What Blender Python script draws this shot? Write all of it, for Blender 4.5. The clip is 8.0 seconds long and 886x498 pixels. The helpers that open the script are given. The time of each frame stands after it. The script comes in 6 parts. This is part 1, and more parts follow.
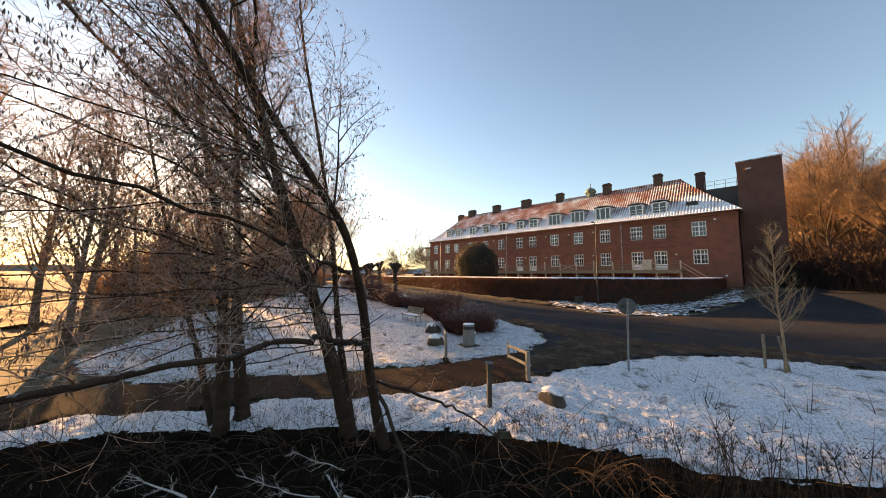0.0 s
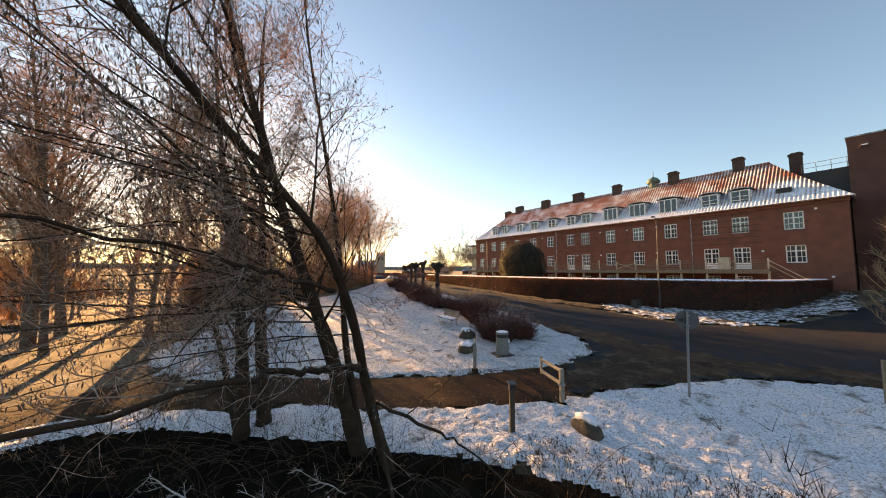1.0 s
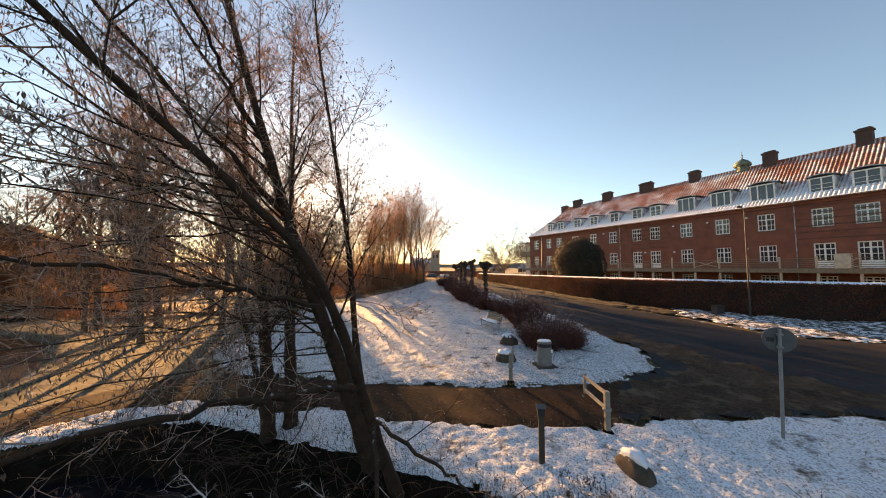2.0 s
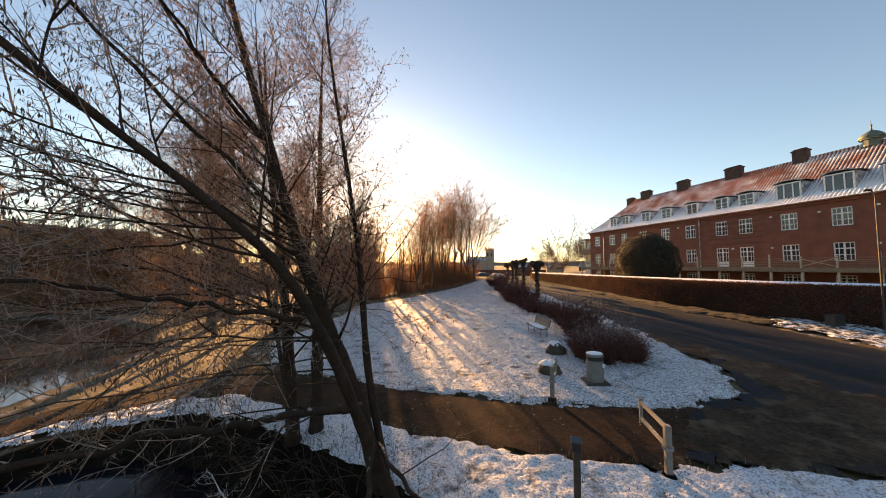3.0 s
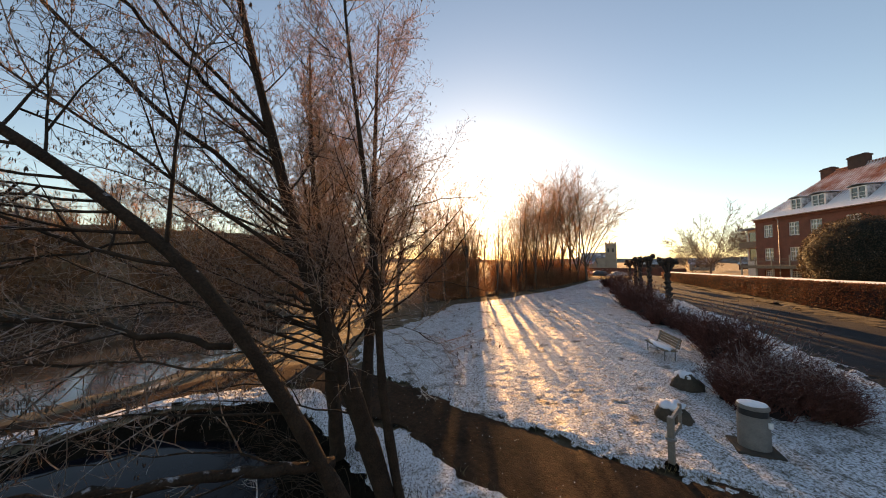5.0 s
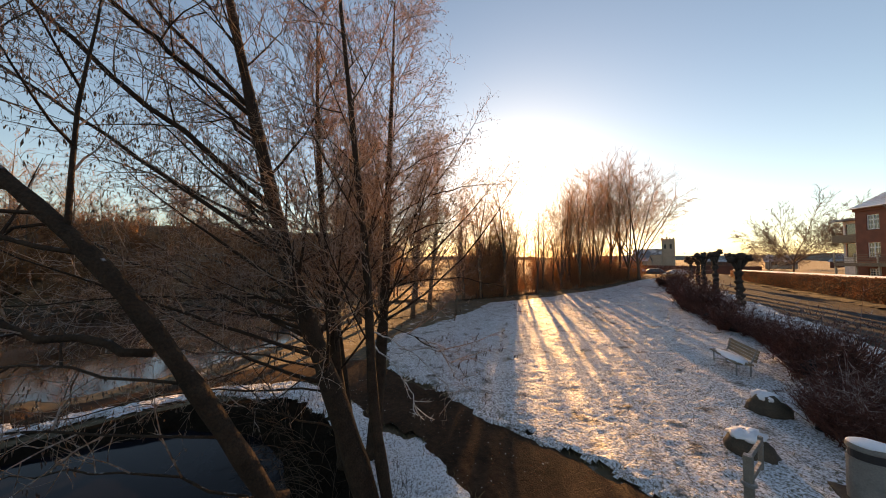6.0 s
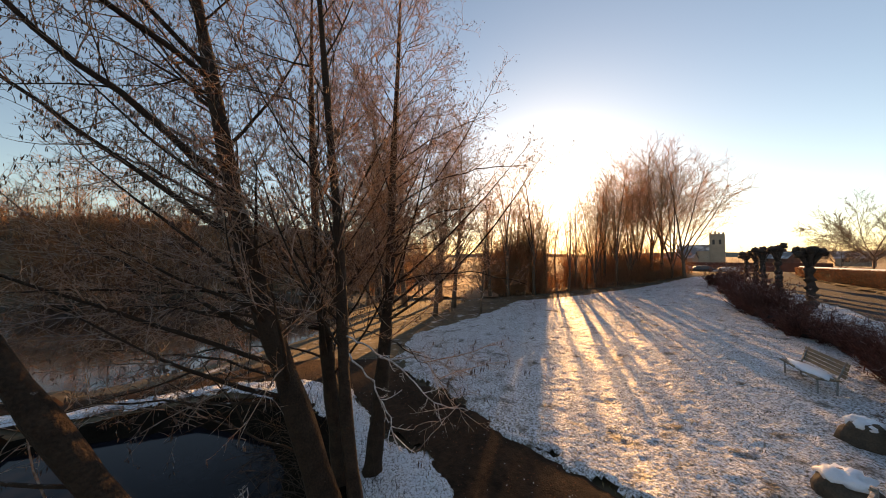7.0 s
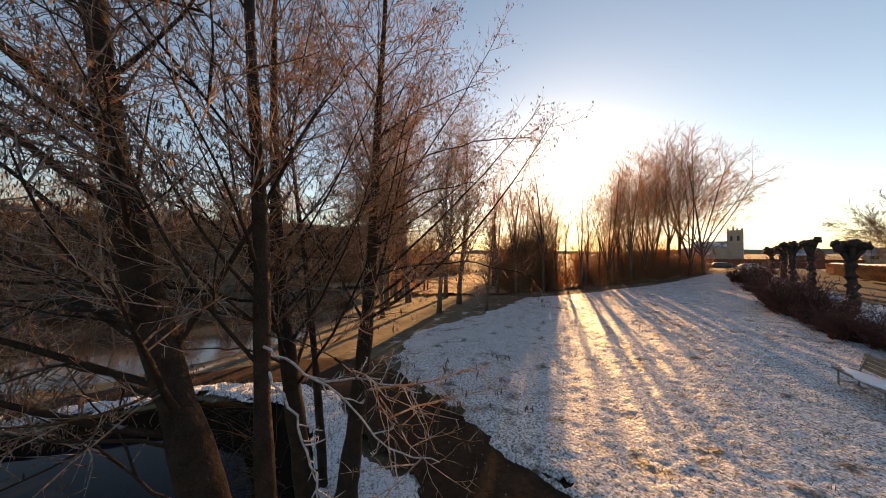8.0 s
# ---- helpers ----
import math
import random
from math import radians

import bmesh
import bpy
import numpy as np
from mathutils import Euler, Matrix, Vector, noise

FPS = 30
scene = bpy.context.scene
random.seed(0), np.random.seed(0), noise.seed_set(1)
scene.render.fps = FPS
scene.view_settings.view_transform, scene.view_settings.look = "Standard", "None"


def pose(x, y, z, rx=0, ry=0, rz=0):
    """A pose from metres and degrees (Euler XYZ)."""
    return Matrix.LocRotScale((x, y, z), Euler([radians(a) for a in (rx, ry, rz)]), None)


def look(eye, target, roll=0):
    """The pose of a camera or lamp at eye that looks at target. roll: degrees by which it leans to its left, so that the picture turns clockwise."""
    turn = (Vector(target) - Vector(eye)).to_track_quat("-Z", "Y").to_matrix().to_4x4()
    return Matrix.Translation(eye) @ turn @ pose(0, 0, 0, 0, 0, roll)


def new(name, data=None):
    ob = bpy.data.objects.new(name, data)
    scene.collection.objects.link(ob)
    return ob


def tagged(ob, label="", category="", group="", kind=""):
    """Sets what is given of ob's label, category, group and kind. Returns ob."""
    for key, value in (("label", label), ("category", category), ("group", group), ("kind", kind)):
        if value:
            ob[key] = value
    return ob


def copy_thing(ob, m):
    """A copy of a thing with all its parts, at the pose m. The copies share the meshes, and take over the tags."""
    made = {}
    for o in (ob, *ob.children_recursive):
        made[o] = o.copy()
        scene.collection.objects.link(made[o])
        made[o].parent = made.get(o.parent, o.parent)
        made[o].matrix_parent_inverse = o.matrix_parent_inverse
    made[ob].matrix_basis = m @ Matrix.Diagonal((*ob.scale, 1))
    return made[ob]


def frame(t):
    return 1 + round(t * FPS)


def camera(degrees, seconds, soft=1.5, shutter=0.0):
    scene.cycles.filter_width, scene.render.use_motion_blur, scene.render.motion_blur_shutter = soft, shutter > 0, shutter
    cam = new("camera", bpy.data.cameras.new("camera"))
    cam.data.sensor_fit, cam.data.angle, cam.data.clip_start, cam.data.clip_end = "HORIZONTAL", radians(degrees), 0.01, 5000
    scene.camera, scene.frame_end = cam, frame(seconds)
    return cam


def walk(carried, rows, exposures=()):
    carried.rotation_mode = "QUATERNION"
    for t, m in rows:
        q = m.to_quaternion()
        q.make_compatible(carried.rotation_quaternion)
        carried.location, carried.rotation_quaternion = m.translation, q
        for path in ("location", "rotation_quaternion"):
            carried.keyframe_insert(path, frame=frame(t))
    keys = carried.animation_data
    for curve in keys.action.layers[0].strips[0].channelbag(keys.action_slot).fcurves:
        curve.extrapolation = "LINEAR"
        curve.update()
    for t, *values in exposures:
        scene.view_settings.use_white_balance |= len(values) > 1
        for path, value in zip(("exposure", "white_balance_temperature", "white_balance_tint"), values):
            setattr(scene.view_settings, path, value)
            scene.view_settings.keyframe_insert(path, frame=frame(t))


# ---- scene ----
# camera and its way
cam = camera(110.0, 8.0, soft=1.0)
PATH = [
    (0.0, -0.064, -0.002, 3.355, 94.68, -0.12, -0.48),
    (0.5, 0.371, 0.316, 3.523, 94.40, -0.11, 3.82),
    (1.0, 0.811, 0.702, 3.677, 94.11, -0.15, 8.78),
    (1.5, 1.183, 1.088, 3.796, 93.83, -0.16, 13.65),
    (2.0, 1.552, 1.557, 3.911, 93.59, -0.06, 19.03),
    (3.5, 2.167, 3.132, 4.115, 93.11, 0.02, 34.39),
    (4.0, 2.235, 3.714, 4.166, 93.03, 0.05, 39.71),
    (4.5, 2.224, 4.235, 4.180, 92.93, 0.02, 44.53),
    (5.0, 2.146, 4.793, 4.197, 92.69, 0.01, 49.33),
    (6.5, 1.544, 6.300, 4.050, 92.00, -0.01, 59.74),
    (7.0, 1.212, 6.750, 3.986, 91.76, 0.07, 62.34),
    (7.5, 0.824, 7.159, 3.908, 91.42, 0.07, 64.42),
    (8.0, 0.343, 7.613, 3.819, 91.11, -0.09, 64.00),
]
walk(cam, [(t, pose(*p)) for t, *p in PATH], exposures=[(0.0, 2.20, 9600, 16), (2.0, 2.03, 9500, 16), (3.5, 1.86, 9700, 17), (5.0, 1.72, 9800, 17), (8.0, 1.64, 9900, 18)])

# daylight: a low winter sun beyond the wood, clear sky
SUN_AZ, SUN_EL = radians(-43.5), radians(11.0)
to_sun = Vector((math.sin(SUN_AZ) * math.cos(SUN_EL), math.cos(SUN_AZ) * math.cos(SUN_EL), math.sin(SUN_EL)))
world = bpy.data.worlds.new("winter_sky")
scene.world = world
world.use_nodes = True
wn = world.node_tree
sky = wn.nodes.new("ShaderNodeTexSky")
sky.sky_type = "NISHITA"
sky.sun_disc = False
sky.sun_elevation, sky.sun_rotation = SUN_EL, SUN_AZ
sky.air_density, sky.dust_density, sky.ozone_density, sky.altitude = 1.0, 0.34, 3.2, 30
wn.links.new(sky.outputs["Color"], wn.nodes["Background"].inputs["Color"])
wn.nodes["Background"].inputs["Strength"].default_value = 0.083
sun = new("sun", bpy.data.lights.new("sun", "SUN"))
sun.data.energy, sun.data.angle, sun.data.color = 5.0, radians(0.5), (1.0, 0.62, 0.31)
sun.matrix_world = look(to_sun * 200, (0, 0, 0))


# ---- small tools ----
class Shape:
    """Collects corners and faces of one mesh."""

    def __init__(self):
        self.v, self.f, self.smooth = [], [], False

    def box(self, x0, x1, y0, y1, z0, z1, m=None):
        c = [(x0, y0, z0), (x1, y0, z0), (x1, y1, z0), (x0, y1, z0), (x0, y0, z1), (x1, y0, z1), (x1, y1, z1), (x0, y1, z1)]
        if m is not None:
            c = [tuple(m @ Vector(p)) for p in c]
        n = len(self.v)
        self.v += c
        self.f += [tuple(n + i for i in q) for q in ((0, 3, 2, 1), (4, 5, 6, 7), (0, 1, 5, 4), (1, 2, 6, 5), (2, 3, 7, 6), (3, 0, 4, 7))]
        return self

    def poly(self, *pts):
        n = len(self.v)
        self.v += [tuple(p) for p in pts]
        self.f.append(tuple(range(n, n + len(pts))))
        return self

    def tube(self, pts, radii, sides=6, cap=True):
        """A tapered tube along pts."""
        n, k = len(self.v), len(pts)
        pts = [Vector(p) for p in pts]
        ref = None
        for i, p in enumerate(pts):
            d = pts[min(i + 1, k - 1)] - pts[max(i - 1, 0)]
            if d.length < 1e-9:
                d = Vector((0, 0, 1))
            d.normalize()
            if ref is None:
                ref = d.orthogonal().normalized()
            a = (ref - d * ref.dot(d))
            a = a.normalized() if a.length > 1e-6 else d.orthogonal().normalized()
            ref = a
            b = d.cross(a)
            r = radii[i]
            for s in range(sides):
                w = 2 * math.pi * s / sides
                q = p + (a * math.cos(w) + b * math.sin(w)) * r
                self.v.append((q.x, q.y, q.z))
        for i in range(k - 1):
            for s in range(sides):
                t = (s + 1) % sides
                self.f.append((n + i * sides + s, n + i * sides + t, n + (i + 1) * sides + t, n + (i + 1) * sides + s))
        if cap:
            self.f.append(tuple(n + (k - 1) * sides + s for s in range(sides)))
            self.f.append(tuple(n + s for s in reversed(range(sides))))
        return self

    def lathe(self, profile, sides=16, at=(0, 0, 0)):
        """A turned form: profile of (radius, height)."""
        n, k = len(self.v), len(profile)
        for r, z in profile:
            for s in range(sides):
                w = 2 * math.pi * s / sides
                self.v.append((at[0] + r * math.cos(w), at[1] + r * math.sin(w), at[2] + z))
        for i in range(k - 1):
            for s in range(sides):
                t = (s + 1) % sides
                self.f.append((n + i * sides + s, n + i * sides + t, n + (i + 1) * sides + t, n + (i + 1) * sides + s))
        self.f.append(tuple(n + (k - 1) * sides + s for s in range(sides)))
        self.f.append(tuple(n + s for s in reversed(range(sides))))
        return self

    def mesh(self, name, material):
        me = bpy.data.meshes.new(name)
        me.from_pydata(self.v, [], self.f)
        me.materials.append(material)
        if self.smooth:
            me.shade_smooth()
        me.update()
        return me


def part(name, shape, material, parent, label="", m=None):
    ob = new(name, shape if isinstance(shape, bpy.types.Mesh) else shape.mesh(name, material))
    ob.parent = parent
    if m is not None:
        ob.matrix_basis = m
    if label:
        ob["label"] = label
    return ob


def bevel(ob, width, segments=2):
    mod = ob.modifiers.new("bevel", "BEVEL")
    mod.width, mod.segments, mod.limit_method = width, segments, "ANGLE"
    return ob


def smooth(shape):
    shape.smooth = True
    return shape


def thing(name, label, category, m=None, group="", kind=""):
    ob = new(name)
    if m is not None:
        ob.matrix_basis = m
    return tagged(ob, label, category, group, kind)


def blob(rx, ry, rz, rings=9, sides=14, rough=0.12, seed=0, scale=1.5, base=None):
    """An uneven rounded lump; base cuts it flat below."""
    s = Shape()
    s.smooth = True
    off = Vector((seed * 7.3, seed * 3.1, seed * 1.7))
    for i in range(rings + 1):
        th = math.pi * i / rings
        for j in range(sides):
            ph = 2 * math.pi * j / sides
            d = Vector((math.sin(th) * math.cos(ph), math.sin(th) * math.sin(ph), math.cos(th)))
            k = 1 + rough * noise.noise(d * scale + off) * 2
            p = (d.x * rx * k, d.y * ry * k, d.z * rz * k)
            if base is not None:
                p = (p[0], p[1], max(p[2], base))
            s.v.append(p)
    for i in range(rings):
        for j in range(sides):
            t = (j + 1) % sides
            s.f.append((i * sides + j, (i + 1) * sides + j, (i + 1) * sides + t, i * sides + t))
    return s


# ---- lie of the land ----
def line_distance(x, y, pts, closed=True):
    """Distance of every (x, y) to a line, and whether it lies inside it."""
    d = np.full(x.shape, 1e9)
    inside = np.zeros(x.shape, bool)
    n = len(pts)
    for i in range(n if closed else n - 1):
        (x0, y0), (x1, y1) = pts[i], pts[(i + 1) % n]
        dx, dy = x1 - x0, y1 - y0
        t = np.clip(((x - x0) * dx + (y - y0) * dy) / (dx * dx + dy * dy), 0, 1)
        d = np.minimum(d, np.hypot(x - x0 - t * dx, y - y0 - t * dy))
        if closed and y0 != y1:
            hit = ((y0 > y) != (y1 > y)) & (x < dx * (y - y0) / dy + x0)
            inside ^= hit
    return d, inside


POND = [(-12.6, -30), (-12.3, -8), (-12.1, 1.9), (-11.9, 4.6), (-9.9, 7.0), (-7.8, 7.6), (-5.2, 7.5), (-3.4, 7.1), (-1.0, 7.0), (1.4, 6.7), (3.5, 6.0),
        (5.4, 5.3), (9.0, 4.4), (15, 2.6), (22, -2), (26, -30)]
LAKE = [(-15.9, -60), (-15.6, -2), (-16.4, 1), (-17.4, 4.6), (-19.5, 8.2), (-24, 11), (-32, 14), (-46, 14), (-53, 8), (-55, -5), (-56, -60)]


def land(x, y):
    """Height of the ground, for arrays."""
    x, y = np.asarray(x, float), np.asarray(y, float)
    z = -0.75 + 0.05 * np.minimum(y, 60) + 0.025 * np.minimum(x, 0) * np.clip((60 - y) / 20, 0, 1) + 0.07 * np.clip(x - 18, 0, 30)
    z = np.where(x < -30, np.maximum(z, -1.1), z)
    z = np.where(y < 0, np.maximum(z, -0.9), z)
    z = z + 0.36 * np.clip(x - 44, 0, 60) + np.clip((-56 - x) * 0.62, 0, 11.5) * np.clip((46 - y) / 20, 0, 1)
    k = np.clip((y - 57) / 25, 0, 1) * np.clip((-11 - x) / 8, 0, 1) * np.clip((x + 110) / 20, 0, 1)
    z = z - 1.8 * k * k * (3 - 2 * k)
    for line in (POND, LAKE):
        d, inside = line_distance(x, y, line)
        low = -1.9 + 0 * z
        k = np.clip(d / 1.3, 0, 1)
        k = k * k * (3 - 2 * k)
        z = np.where(inside, z * (1 - k) + np.minimum(z, low) * k, z)
    z = z + 5.0 * np.clip((np.hypot(x, y) - 400) / 500, 0, 1.5)
    return z


def land_at(x, y):
    return float(land(np.array([x]), np.array([y]))[0])


def grain(x, y, scale, seed=0):
    """Smooth random field, -1 to 1, for arrays."""
    x, y = np.asarray(x, float) / scale + seed * 17.3, np.asarray(y, float) / scale + seed * 5.9
    xi, yi = np.floor(x).astype(np.int64), np.floor(y).astype(np.int64)
    fx, fy = x - xi, y - yi
    fx, fy = fx * fx * (3 - 2 * fx), fy * fy * (3 - 2 * fy)

    def h(a, b):
        n = (a * 374761393 + b * 668265263 + seed * 1442695041) & 0x7FFFFFFF
        n = ((n ^ (n >> 13)) * 1274126177) & 0x7FFFFFFF
        return ((n ^ (n >> 16)) & 0xFFFF) / 32767.5 - 1

    return (h(xi, yi) * (1 - fx) + h(xi + 1, yi) * fx) * (1 - fy) + (h(xi, yi + 1) * (1 - fx) + h(xi + 1, yi + 1) * fx) * fy


def sheet(name, outline, cell, lift, material, rag=0.25, relief=0.0, holes=(), edge=0.25, scales=(0.35, 0.12), swell=0.0, moth=0.0):
    """A cover laid over the land inside an outline, with a ragged rim that thins out."""
    xs, ys = [p[0] for p in outline], [p[1] for p in outline]
    gx, gy = np.arange(min(xs) - 1, max(xs) + 1, cell), np.arange(min(ys) - 1, max(ys) + 1, cell)
    X, Y = np.meshgrid(gx, gy)
    d, inside = line_distance(X, Y, outline)
    s = np.where(inside, d, -d) + rag * (grain(X, Y, 0.9, 3) * 0.6 + grain(X, Y, 0.3, 5) * 0.4)
    for h in holes:
        hd, hin = line_distance(X, Y, h)
        s = np.minimum(s, np.where(hin, -hd, hd) + rag * grain(X, Y, 0.5, 8))
    if moth:
        s = np.where(inside, np.minimum(s, 0.6 * (0.35 + d / moth - grain(X, Y, 0.3, 31) * 0.6 - grain(X, Y, 0.7, 32) * 0.5)), s)
    k = np.clip(s / edge, 0, 1)
    Z = land(X, Y) + lift * k - 0.03 * (1 - k)
    if relief:
        Z = Z + k * relief * (grain(X, Y, scales[0], 11) * 0.6 + grain(X, Y, scales[1], 12) * 0.5 + grain(X, Y, 1.4, 13) * 0.25)
    if swell:
        Z = Z + k * swell * (0.5 + 0.5 * grain(X, Y, 1.9, 33) + 0.25 * grain(X, Y, 0.75, 34))
    keep = s > 0
    cellkeep = keep[:-1, :-1] & keep[1:, :-1] & keep[:-1, 1:] & keep[1:, 1:]
    idx = -np.ones(X.shape, np.int64)
    used = np.zeros(X.shape, bool)
    for a in (slice(None, -1), slice(1, None)):
        for b in (slice(None, -1), slice(1, None)):
            used[a, b] |= cellkeep
    idx[used] = np.arange(used.sum())
    jit = cell * 0.25
    V = np.stack([X[used] + jit * grain(X[used], Y[used], 0.05, 21), Y[used] + jit * grain(X[used], Y[used], 0.05, 22), Z[used]], 1)
    I, J = np.nonzero(cellkeep)
    Fq = np.stack([idx[I, J], idx[I, J + 1], idx[I + 1, J + 1], idx[I + 1, J]], 1)
    me = bpy.data.meshes.new(name)
    me.from_pydata(V.tolist(), [], Fq.tolist())
    me.materials.append(material)
    me.shade_smooth()
    return new(name, me)


# ---- materials ----
def material(name, color, rough=0.8, metal=0.0, bump=0.0, bump_scale=20.0, vary=0.25, vary_scale=3.0, second=None, fine=None, spec=0.5, coords="Object", random_amount=0.0, translucent=0.0, depth=0.02):
    """A surface with variation at two scales and fine relief."""
    mt = bpy.data.materials.new(name)
    mt.use_nodes = True
    t = mt.node_tree
    N, L = t.nodes, t.links
    b = N["Principled BSDF"]
    co = N.new("ShaderNodeTexCoord")
    n1, n2 = N.new("ShaderNodeTexNoise"), N.new("ShaderNodeTexNoise")
    n1.inputs["Scale"].default_value, n2.inputs["Scale"].default_value = vary_scale, fine or vary_scale * 9
    n1.inputs["Detail"].default_value = n2.inputs["Detail"].default_value = 4
    for n in (n1, n2):
        L.new(co.outputs[coords], n.inputs["Vector"])
    add = N.new("ShaderNodeMath")
    add.operation = "ADD"
    L.new(n1.outputs["Fac"], add.inputs[0])
    L.new(n2.outputs["Fac"], add.inputs[1])
    half = N.new("ShaderNodeMapRange")
    half.inputs["From Min"].default_value, half.inputs["From Max"].default_value = 0.72, 1.28
    L.new(add.outputs[0], half.inputs["Value"])
    mix = N.new("ShaderNodeMix")
    mix.data_type = "RGBA"
    dark = tuple(c * (1 - vary) for c in color)
    mix.inputs["A"].default_value = (*dark, 1)
    mix.inputs["B"].default_value = (*(second or tuple(min(1, c * (1 + vary)) for c in color)), 1)
    L.new(half.outputs["Result"], mix.inputs["Factor"])
    last = mix.outputs["Result"]
    if random_amount:
        info, hsv = N.new("ShaderNodeObjectInfo"), N.new("ShaderNodeHueSaturation")
        rng = N.new("ShaderNodeMapRange")
        rng.inputs["To Min"].default_value, rng.inputs["To Max"].default_value = 1 - random_amount, 1 + random_amount
        L.new(info.outputs["Random"], rng.inputs["Value"])
        L.new(rng.outputs["Result"], hsv.inputs["Value"])
        L.new(last, hsv.inputs["Color"])
        last = hsv.outputs["Color"]
    L.new(last, b.inputs["Base Color"])
    b.inputs["Roughness"].default_value, b.inputs["Metallic"].default_value = rough, metal
    b.inputs["Specular IOR Level"].default_value = spec
    if bump:
        bn, bp = N.new("ShaderNodeTexNoise"), N.new("ShaderNodeBump")
        bn.inputs["Scale"].default_value, bn.inputs["Detail"].default_value = bump_scale, 6
        L.new(co.outputs[coords], bn.inputs["Vector"])
        L.new(bn.outputs["Fac"], bp.inputs["Height"])
        bp.inputs["Strength"].default_value, bp.inputs["Distance"].default_value = bump, depth
        L.new(bp.outputs["Normal"], b.inputs["Normal"])
    if translucent:
        tr, ms = N.new("ShaderNodeBsdfTranslucent"), N.new("ShaderNodeMixShader")
        L.new(last, tr.inputs["Color"])
        ms.inputs["Fac"].default_value = translucent
        L.new(b.outputs[0], ms.inputs[1])
        L.new(tr.outputs[0], ms.inputs[2])
        L.new(ms.outputs[0], N["Material Output"].inputs["Surface"])
    return mt


def cover(mt, colour, amount=0.5, scale=6.0, up=0.0, soft=0.12, rough=0.7, high=None, stripe=None):
    """Lays snow or frost over a material in patches; up: how far it keeps to faces that look up; high: (z0, z1), fading away from z0 to z1."""
    t = mt.node_tree
    N, L = t.nodes, t.links
    b = N["Principled BSDF"]
    old = b.inputs["Base Color"].links[0].from_socket
    co = N["Texture Coordinate"]
    n = N.new("ShaderNodeTexNoise")
    n.inputs["Scale"].default_value, n.inputs["Detail"].default_value, n.inputs["Roughness"].default_value = scale, 6, 0.65
    L.new(co.outputs["Object"], n.inputs["Vector"])
    value = n.outputs["Fac"]
    if up:
        g, sep = N.new("ShaderNodeNewGeometry"), N.new("ShaderNodeSeparateXYZ")
        L.new(g.outputs["Normal"], sep.inputs[0])
        m = N.new("ShaderNodeMath")
        m.operation = "MULTIPLY_ADD"
        m.inputs[1].default_value = up
        L.new(sep.outputs["Z"], m.inputs[0])
        L.new(value, m.inputs[2])
        value = m.outputs[0]
    if high:
        sp, mr, ad = N.new("ShaderNodeSeparateXYZ"), N.new("ShaderNodeMapRange"), N.new("ShaderNodeMath")
        L.new(co.outputs["Object"], sp.inputs[0])
        mr.inputs["From Min"].default_value, mr.inputs["From Max"].default_value = high
        mr.inputs["To Min"].default_value, mr.inputs["To Max"].default_value = 0.25, -0.10
        L.new(sp.outputs["Z"], mr.inputs["Value"])
        L.new(value, ad.inputs[0])
        L.new(mr.outputs["Result"], ad.inputs[1])
        value = ad.outputs[0]
    if stripe:
        axis, width, force = stripe
        sp2, sn, mu, ad2 = N.new("ShaderNodeSeparateXYZ"), N.new("ShaderNodeMath"), N.new("ShaderNodeMath"), N.new("ShaderNodeMath")
        L.new(co.outputs["Object"], sp2.inputs[0])
        mu.operation, sn.operation, ad2.operation = "MULTIPLY", "SINE", "MULTIPLY_ADD"
        mu.inputs[1].default_value = 2 * math.pi / width
        L.new(sp2.outputs[axis], mu.inputs[0])
        L.new(mu.outputs[0], sn.inputs[0])
        ad2.inputs[1].default_value = force
        L.new(sn.outputs[0], ad2.inputs[0])
        L.new(value, ad2.inputs[2])
        value = ad2.outputs[0]
    r = N.new("ShaderNodeMapRange")
    edge = 1 - amount
    r.inputs["From Min"].default_value, r.inputs["From Max"].default_value = edge - soft, edge + soft
    L.new(value, r.inputs["Value"])
    mix = N.new("ShaderNodeMix")
    mix.data_type = "RGBA"
    mix.inputs["B"].default_value = (*colour, 1)
    L.new(old, mix.inputs["A"])
    L.new(r.outputs["Result"], mix.inputs["Factor"])
    L.new(mix.outputs["Result"], b.inputs["Base Color"])
    if "Translucent BSDF" in N:
        L.new(mix.outputs["Result"], N["Translucent BSDF"].inputs["Color"])
    return mt


SNOW = (0.76, 0.78, 0.82)
FROST = (0.62, 0.62, 0.64)
m_snow = material("snow", SNOW, 0.65, vary=0.06, vary_scale=1.5, bump=1.0, bump_scale=13, depth=0.05)
cover(m_snow, (0.14, 0.11, 0.07), 0.43, 22.0, soft=0.09)
cover(m_snow, (0.085, 0.062, 0.038), 0.385, 1.5, soft=0.07)
m_lawnsnow = material("thin_snow", SNOW, 0.65, vary=0.08, vary_scale=1.2, bump=1.0, bump_scale=14, depth=0.05)
cover(m_lawnsnow, (0.11, 0.09, 0.055), 0.475, 19.0, soft=0.09)
cover(m_lawnsnow, (0.08, 0.06, 0.038), 0.385, 1.3, soft=0.06)
m_ground = cover(material("frozen_grass", (0.10, 0.07, 0.037), 0.95, vary=0.5, vary_scale=0.4, bump=0.9, bump_scale=12), SNOW, 0.31, 1.3, soft=0.10)
m_asphalt = cover(material("asphalt", (0.021, 0.022, 0.026), 0.8, spec=0.15, vary=0.35, vary_scale=0.35, bump=0.5, bump_scale=60), (0.04, 0.029, 0.021), 0.40, 0.25, soft=0.07)
